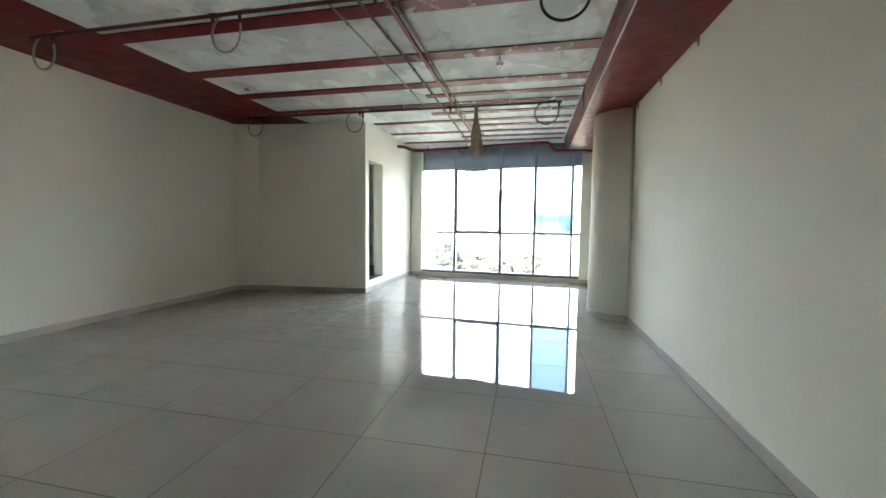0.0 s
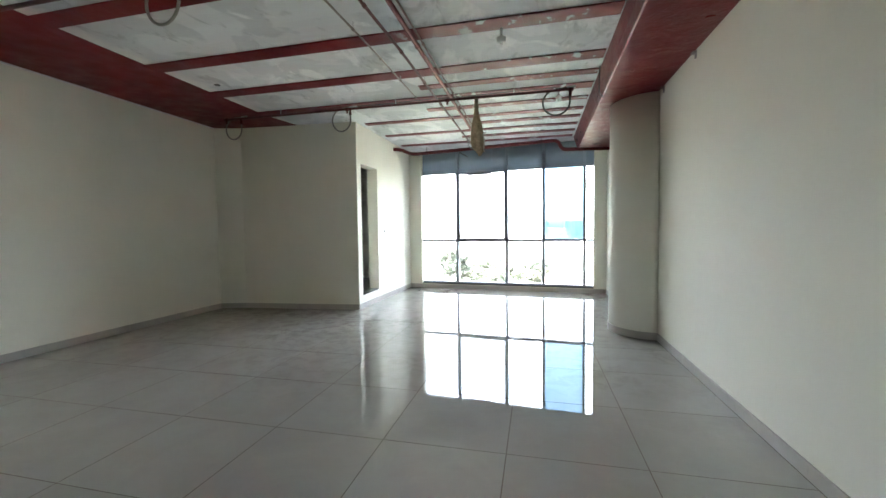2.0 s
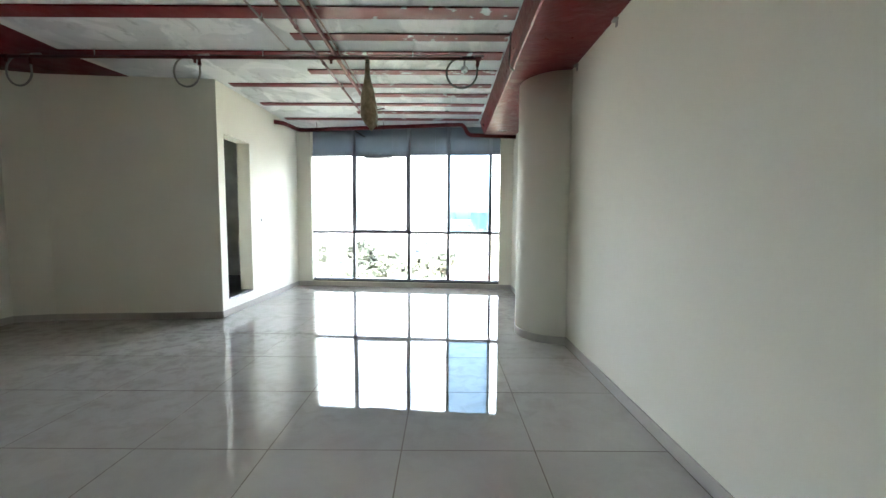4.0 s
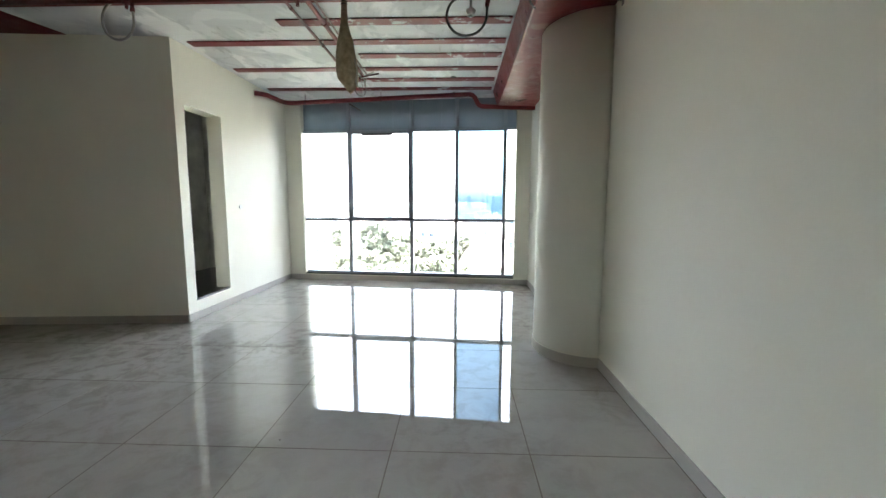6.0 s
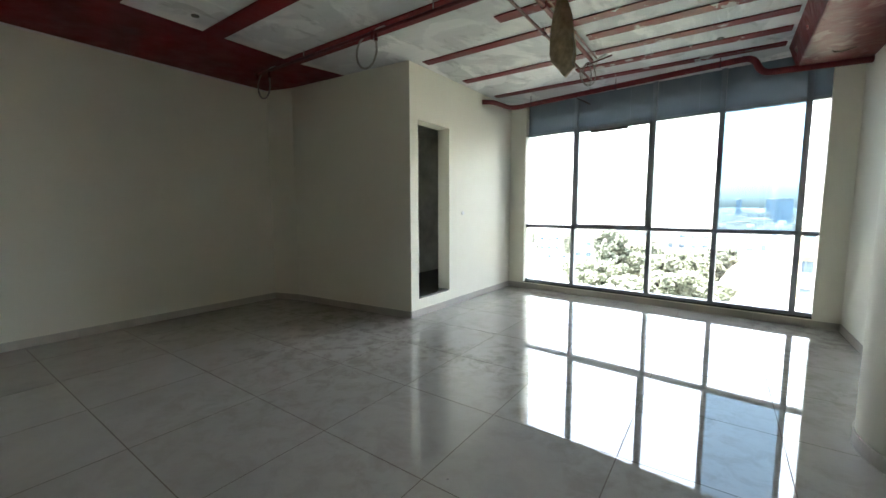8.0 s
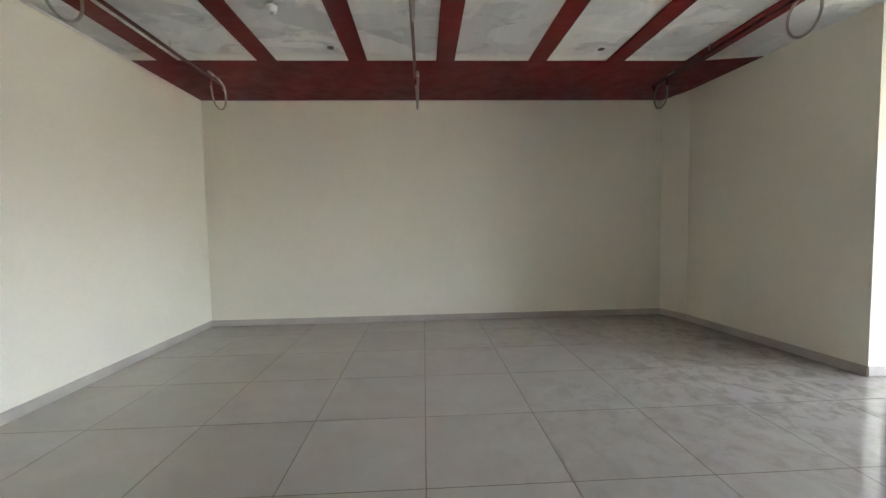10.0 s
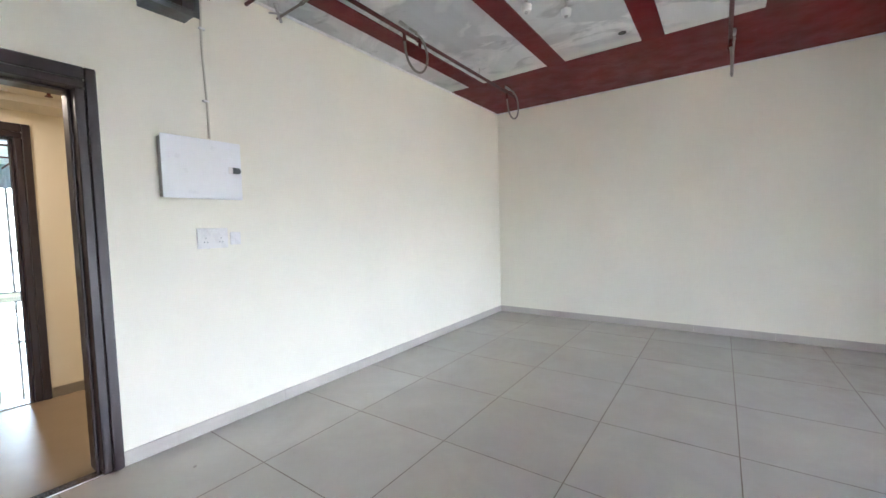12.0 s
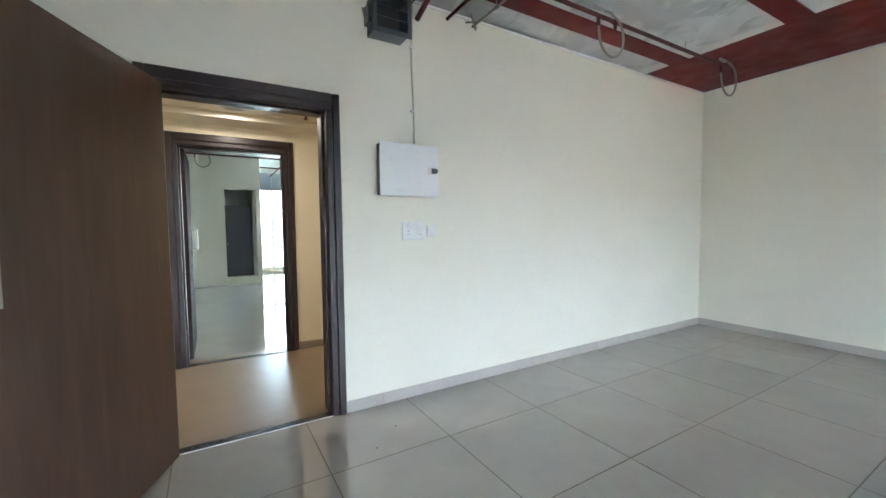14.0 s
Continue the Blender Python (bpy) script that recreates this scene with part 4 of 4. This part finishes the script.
def building(label, az, d, w, dep, top, floors, cols, wall, pane=PANE, balcony=False, base=GZ):
    x, y = polar(az, d)
    t = thing("house", label, "building", "", pose(x, y, base, 0, 0, -az))
    h = top - base
    bm = bmesh.new()
    box(bm, -w / 2, w / 2, 0.3, dep, 0, h)
    fh = h / floors
    # front wall of piers and bands with real openings
    cw = w / cols
    for i in range(floors):
        box(bm, -w / 2, w / 2, 0, 0.299, i * fh, i * fh + fh * 0.38)
        box(bm, -w / 2, w / 2, 0, 0.299, i * fh + fh * 0.82, (i + 1) * fh)
        for j in range(cols + 1):
            a = max(-w / 2, -w / 2 + j * cw - cw * 0.22)
            c = min(w / 2, -w / 2 + j * cw + cw * 0.22)
            box(bm, a, c, 0, 0.299, i * fh + fh * 0.38, i * fh + fh * 0.82)
    part("wall", bm, wall, t)
    bm = bmesh.new()
    for a, c, e, f in ((-w / 2 - 0.15, w / 2 + 0.15, -0.15, 0.1), (-w / 2 - 0.15, w / 2 + 0.15, dep - 0.1, dep + 0.15), (-w / 2 - 0.15, -w / 2 + 0.1, 0.1, dep - 0.1), (w / 2 - 0.1, w / 2 + 0.15, 0.1, dep - 0.1)):
        box(bm, a, c, e, f, h, h + 0.9)
    part("parapet", bm, PLASTER[0], t)
    me = None
    for i in range(max(0, floors - 4), floors):
        for j in range(cols):
            if me is None:
                bm = bmesh.new()
                box(bm, -cw * 0.28, cw * 0.28, 0.22, 0.29, 0, fh * 0.44)
                me = mesh_of("window", bm, pane)
            piece("window", me, t, -w / 2 + (j + 0.5) * cw, 0, i * fh + fh * 0.38)
            if balcony and (i + j) % 2 == 0:
                bm = bmesh.new()
                box(bm, -cw * 0.4, cw * 0.4, -1.1, -0.001, 0, 0.15)
                box(bm, -cw * 0.4, cw * 0.4, -1.1, -1.0, 0.15, 1.0)
                b_ = part("balcony", bm, PLASTER[0], t)
                b_.matrix_basis = pose(-w / 2 + (j + 0.5) * cw, 0, i * fh)
    bm = bmesh.new()
    tube(bm, [(w * 0.22, dep * 0.5, h), (w * 0.22, dep * 0.5, h + 1.9)], 0.8, 14)
    part("water_tank", bm, PANE if floors % 2 else PLASTER[0], t)
    return t


building("four-storey beige apartment block with balconies", -6.6, 128, 9, 12, -4.6, 4, 4, PLASTER[1], balcony=True)
building("white plastered apartment block with small windows", -2.6, 135, 8.5, 12, -5.6, 4, 3, PLASTER[0])
building("modern grey office block with dark glazing", 2.2, 118, 6, 14, -4.2, 4, 2, PLASTER[2])
building("modern white office block with blue glazing", 5.0, 122, 5.5, 14, -3.4, 4, 3, PLASTER[0], BLUE_PANE)
building("yellow plastered apartment block with balconies", 9.6, 60, 5.4, 12, -0.7, 5, 3, PLASTER[3], balcony=True)
building("low white house with a flat roof", -14.8, 120, 8, 10, -7.2, 3, 3, PLASTER[0])
building("low pink plastered house", -10.6, 170, 12, 10, -5.5, 3, 4, PLASTER[4])
building("white house among trees", -19.5, 140, 10, 10, -7.5, 3, 4, PLASTER[0])
building("grey low block with a flat roof", -25.0, 110, 12, 12, -8.8, 3, 4, PLASTER[2])
building("beige house block far off", -31.0, 130, 14, 12, -8.0, 3, 5, PLASTER[1])
building("tall blue glass office tower far off", 5.2, 420, 17, 30, 9.0, 6, 6, BLUE_PANE, BLUE_PANE)
building("slim blue glass tower far off", 1.6, 420, 4, 20, 9.2, 6, 2, BLUE_PANE, BLUE_PANE)
building("white long hall far off", 3.4, 330, 12, 20, -1.5, 4, 5, PLASTER[0])

# vaulted hall roof
x, y = polar(3.7, 82)
t = thing("hall", "hall with a pale curved sheet roof", "building", "", pose(x, y, GZ, 0, 0, -3.7))
bm = bmesh.new()
box(bm, -5, 5, 0, 16, 0, 4.4)
part("wall", bm, PLASTER[0], t)
bm = bmesh.new()
arc = [(-5.4 + 10.8 * k / 14, 4.4 + 4.0 * math.sin(math.pi * k / 14) ** 0.8) for k in range(15)]
for ya, yb in ((-0.5, 16.5),):
    a = [bm.verts.new((px, ya, pz)) for px, pz in arc]
    c = [bm.verts.new((px, yb, pz)) for px, pz in arc]
    for k in range(14):
        bm.faces.new((a[k], a[k + 1], c[k + 1], c[k]))
    bm.faces.new(a)
    bm.faces.new(c[::-1])
part("roof", bm, PLASTER[4], t)
x, y = polar(-18.9, 80)
t = thing("shed", "low shed with a grey pitched sheet roof", "building", "", pose(x, y, GZ, 0, 0, 10))
bm = bmesh.new()
box(bm, -6, 6, 0, 9, 0, 4.6)
part("wall", bm, PLASTER[1], t)
bm = bmesh.new()
a = [bm.verts.new(p) for p in ((-6.4, -0.4, 4.6), (6.4, -0.4, 4.6), (6.4, 4.5, 7.4), (-6.4, 4.5, 7.4), (6.4, 9.4, 4.6), (-6.4, 9.4, 4.6))]
bm.faces.new((a[0], a[1], a[2], a[3]))
bm.faces.new((a[3], a[2], a[4], a[5]))
bm.faces.new((a[1], a[4], a[2]))
bm.faces.new((a[0], a[3], a[5]))
part("roof", bm, PLASTER[2], t)


def far_town():
    """Hundreds of small blocks out to the horizon."""
    rnd = random.Random(5)
    bm = bmesh.new()
    for _ in range(520):
        az, d = rnd.uniform(-50, 40), 190 * (1 + 5 * rnd.random() ** 1.5)
        x, y = polar(az, d)
        w, dp, h = rnd.uniform(5, 16), rnd.uniform(6, 16), rnd.uniform(5, 13) + d * 0.0022
        box(bm, x - w / 2, x + w / 2, y, y + dp, GZ, GZ + h)
    m, t, b = mat("town_walls")
    g = t.nodes.new("ShaderNodeNewGeometry")
    t.links.new(ramp(t, g.outputs["Random Per Island"], [(0.0, (0.30, 0.295, 0.28)), (0.4, (0.24, 0.21, 0.185)), (0.7, (0.33, 0.33, 0.33)), (1.0, (0.18, 0.195, 0.20))]), b.inputs["Base Color"])
    b.inputs["Roughness"].default_value = 0.85
    tagged(part("far_town", bm, m), "pale low-rise blocks of the town out to the horizon", "far buildings", kind="stuff")
    bm = bmesh.new()
    pts = []
    for k in range(161):
        a = -60 + 0.75 * k
        x, y = polar(a, 1500)
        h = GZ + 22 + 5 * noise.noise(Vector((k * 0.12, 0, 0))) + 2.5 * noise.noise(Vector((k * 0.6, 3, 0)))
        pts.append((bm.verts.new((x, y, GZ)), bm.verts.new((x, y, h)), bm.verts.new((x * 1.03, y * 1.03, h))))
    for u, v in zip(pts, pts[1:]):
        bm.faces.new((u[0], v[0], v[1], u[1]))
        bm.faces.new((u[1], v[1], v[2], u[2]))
    # distance haze is put into the ridge's pale blue-grey colour
    tagged(part("far_ridge", bm, simple("ridge_haze_tint", (0.38, 0.42, 0.45), 0.9, scale=0.01, bumps=0)), "ridge of trees on the horizon, tinted pale blue-grey for haze", "far woods", kind="stuff")


far_town()


def leaf_material(name, a, c):
    m, t, b = mat(name)
    g = t.nodes.new("ShaderNodeNewGeometry")
    t.links.new(ramp(t, g.outputs["Random Per Island"], [(0.0, a), (1.0, c)]), b.inputs["Base Color"])
    b.inputs["Roughness"].default_value = 0.6
    return m


LEAVES = [leaf_material("dark_foliage", (0.075, 0.09, 0.065), (0.11, 0.12, 0.09)), leaf_material("light_foliage", (0.095, 0.11, 0.075), (0.14, 0.15, 0.11))]
BARK = simple("bark", (0.12, 0.09, 0.07), 0.9, var=0.3, scale=2)


def tree(seed, h, r, leaves, label):
    rnd = random.Random(seed)
    t = thing("tree", label, "tree", "trees below the window")
    bm = bmesh.new()
    tube(bm, [(0, 0, -0.2), (0.15, 0, h * 0.3), (0, 0.1, h * 0.55), (0.1, 0, h * 0.8)], [0.38, 0.28, 0.2, 0.08], 9)
    for k in range(7):
        a = k * 2.4 + rnd.random()
        z0 = h * rnd.uniform(0.3, 0.6)
        tube(bm, [(0.05, 0, z0), (r * 0.35 * math.cos(a), r * 0.35 * math.sin(a), z0 + h * 0.13), (r * 0.7 * math.cos(a), r * 0.7 * math.sin(a), z0 + h * 0.22)], [0.14, 0.09, 0.03], 6)
    part("trunk", bm, BARK, t)
    verts, faces = [], []
    blobs = []
    for k in range(26):
        a, q = rnd.uniform(0, 6.28), r * 0.75 * rnd.random() ** 0.5
        blobs.append((q * math.cos(a), q * math.sin(a), h * rnd.uniform(0.45, 0.93), r * rnd.uniform(0.2, 0.36)))
    for bx, by, bz, br in blobs:
        for k in range(210):
            v = Vector((rnd.gauss(0, 1), rnd.gauss(0, 1), rnd.gauss(0, 1))).normalized() * br * rnd.uniform(0.7, 1.08)
            c = Vector((bx, by, bz + v.z * 0.75)) + Vector((v.x, v.y, 0))
            u = Vector((rnd.gauss(0, 1), rnd.gauss(0, 1), rnd.gauss(0, 0.5))).normalized() * 0.42
            w = u.cross(Vector((rnd.gauss(0, 1), rnd.gauss(0, 1), rnd.gauss(0, 1)))).normalized() * 0.27
            n = len(verts)
            verts += [c - u, c + w, c + u, c - w]
            faces.append((n, n + 1, n + 2, n + 3))
    me = bpy.data.meshes.new("crown")
    me.from_pydata([tuple(v) for v in verts], [], faces)
    me.materials.append(leaves)
    o = new("crown", me)
    o.parent = t
    return t


T1 = tree(1, 13.6, 4.4, LEAVES[0], "large dark green broad-leaved tree between houses")
T1.matrix_basis = pose(*polar(-11.8, 95), GZ)
T2 = tree(2, 8.4, 4.0, LEAVES[1], "low light green tree with a wide crown between houses")
T2.matrix_basis = pose(*polar(-8.6, 96), GZ)
for az, d, s, q in ((-5.9, 92, 1.0, 40), (-3.6, 98, 1.05, 100), (-1.6, 94, 0.95, 200), (-7.2, 104, 1.15, 310), (-13.8, 90, 0.85, 20), (-0.2, 101, 1.0, 60)):
    c = copy_thing(T2, pose(*polar(az, d), GZ, 0, 0, q))
    c.scale = (s, s, s)
rnd = random.Random(11)
for k in range(17):
    c = copy_thing(T2, pose(*polar(-15.5 + 0.95 * k + rnd.uniform(-0.3, 0.3), rnd.choice((56, 66, 77)) + rnd.uniform(-4, 4)), GZ, 0, 0, rnd.uniform(0, 360)))
    s = rnd.uniform(0.75, 1.05)
    c.scale = (s, s, s * rnd.uniform(0.85, 1.05))
for az, d, s, q in ((0.5, 100, 0.75, 80), (-23, 120, 0.8, 140), (-28, 100, 0.7, 200), (-16.8, 130, 0.75, 10)):
    c = copy_thing(T1, pose(*polar(az, d), GZ, 0, 0, q))
    c.scale = (s, s, s)


# ---- cement crumbs left on the floor ----
def crumb(x, y, size, turn):
    bm = bmesh.new()
    bmesh.ops.create_icosphere(bm, subdivisions=2, radius=size)
    for v in bm.verts:
        v.co *= 1 + 0.35 * noise.noise(v.co * 90 + Vector((x, y, 0)) * 7)
        v.co.z = max(0.0, v.co.z * 0.5 + size * 0.3)
    ob = tagged(part("cement_crumb", bm, CRUMB), "small grey crumb of dried cement lying on the polished floor", "debris", "crumbs on the floor")
    ob.matrix_basis = pose(x, y, 0, 0, 0, turn)


CRUMB = simple("dried_cement", (0.22, 0.20, 0.18), 0.9, var=0.2, scale=60)
for x, y, size, turn in ((-0.324, 0.68, 0.008, 10), (-0.541, 0.484, 0.009, 70), (-0.687, 4.877, 0.007, 130)):
    crumb(x, y, size, turn)

# ---- floor tiles, last ----
def tile_mesh(w, d):
    bm = bmesh.new()
    x0, y0, x1, y1, b = 0.0021, 0.0021, w - 0.0021, d - 0.0021, 0.001
    top = [bm.verts.new(p) for p in ((x0 + b, y0 + b, 0), (x1 - b, y0 + b, 0), (x1 - b, y1 - b, 0), (x0 + b, y1 - b, 0))]
    low = [bm.verts.new(p) for p in ((x0, y0, -b), (x1, y0, -b), (x1, y1, -b), (x0, y1, -b))]
    bot = [bm.verts.new((v.co.x, v.co.y, -0.004)) for v in low]
    for u, v in ((top, low), (low, bot)):
        for k in range(4):
            bm.faces.new((v[k], v[(k + 1) % 4], u[(k + 1) % 4], u[k]))
    for f in bm.faces:
        f.material_index = 1
    bm.faces.new(top)
    return mesh_of("floor_tile", bm, TILE, GROUT)


def lay(x0, x1, y0, y1, parent, keep=lambda x, y: True):
    cache = {}
    i = math.floor(x0 / 0.8 + 1e-6)
    while i * 0.8 < x1 - 1e-6:
        j = math.floor(y0 / 0.8 + 1e-6)
        while j * 0.8 < y1 - 1e-6:
            ax, bx = max(x0, i * 0.8), min(x1, i * 0.8 + 0.8)
            ay, by = max(y0, j * 0.8), min(y1, j * 0.8 + 0.8)
            if bx - ax > 0.01 and by - ay > 0.01 and keep((ax + bx) / 2, (ay + by) / 2):
                k = (round(bx - ax, 4), round(by - ay, 4))
                if k not in cache:
                    cache[k] = tile_mesh(*k)
                piece("floor_tile", cache[k], parent, ax, ay, 0)
            j += 1
        i += 1


lay(XL, XR, YE, 10.1, floor, lambda x, y: not (x < -3.0 and y > 7.6))
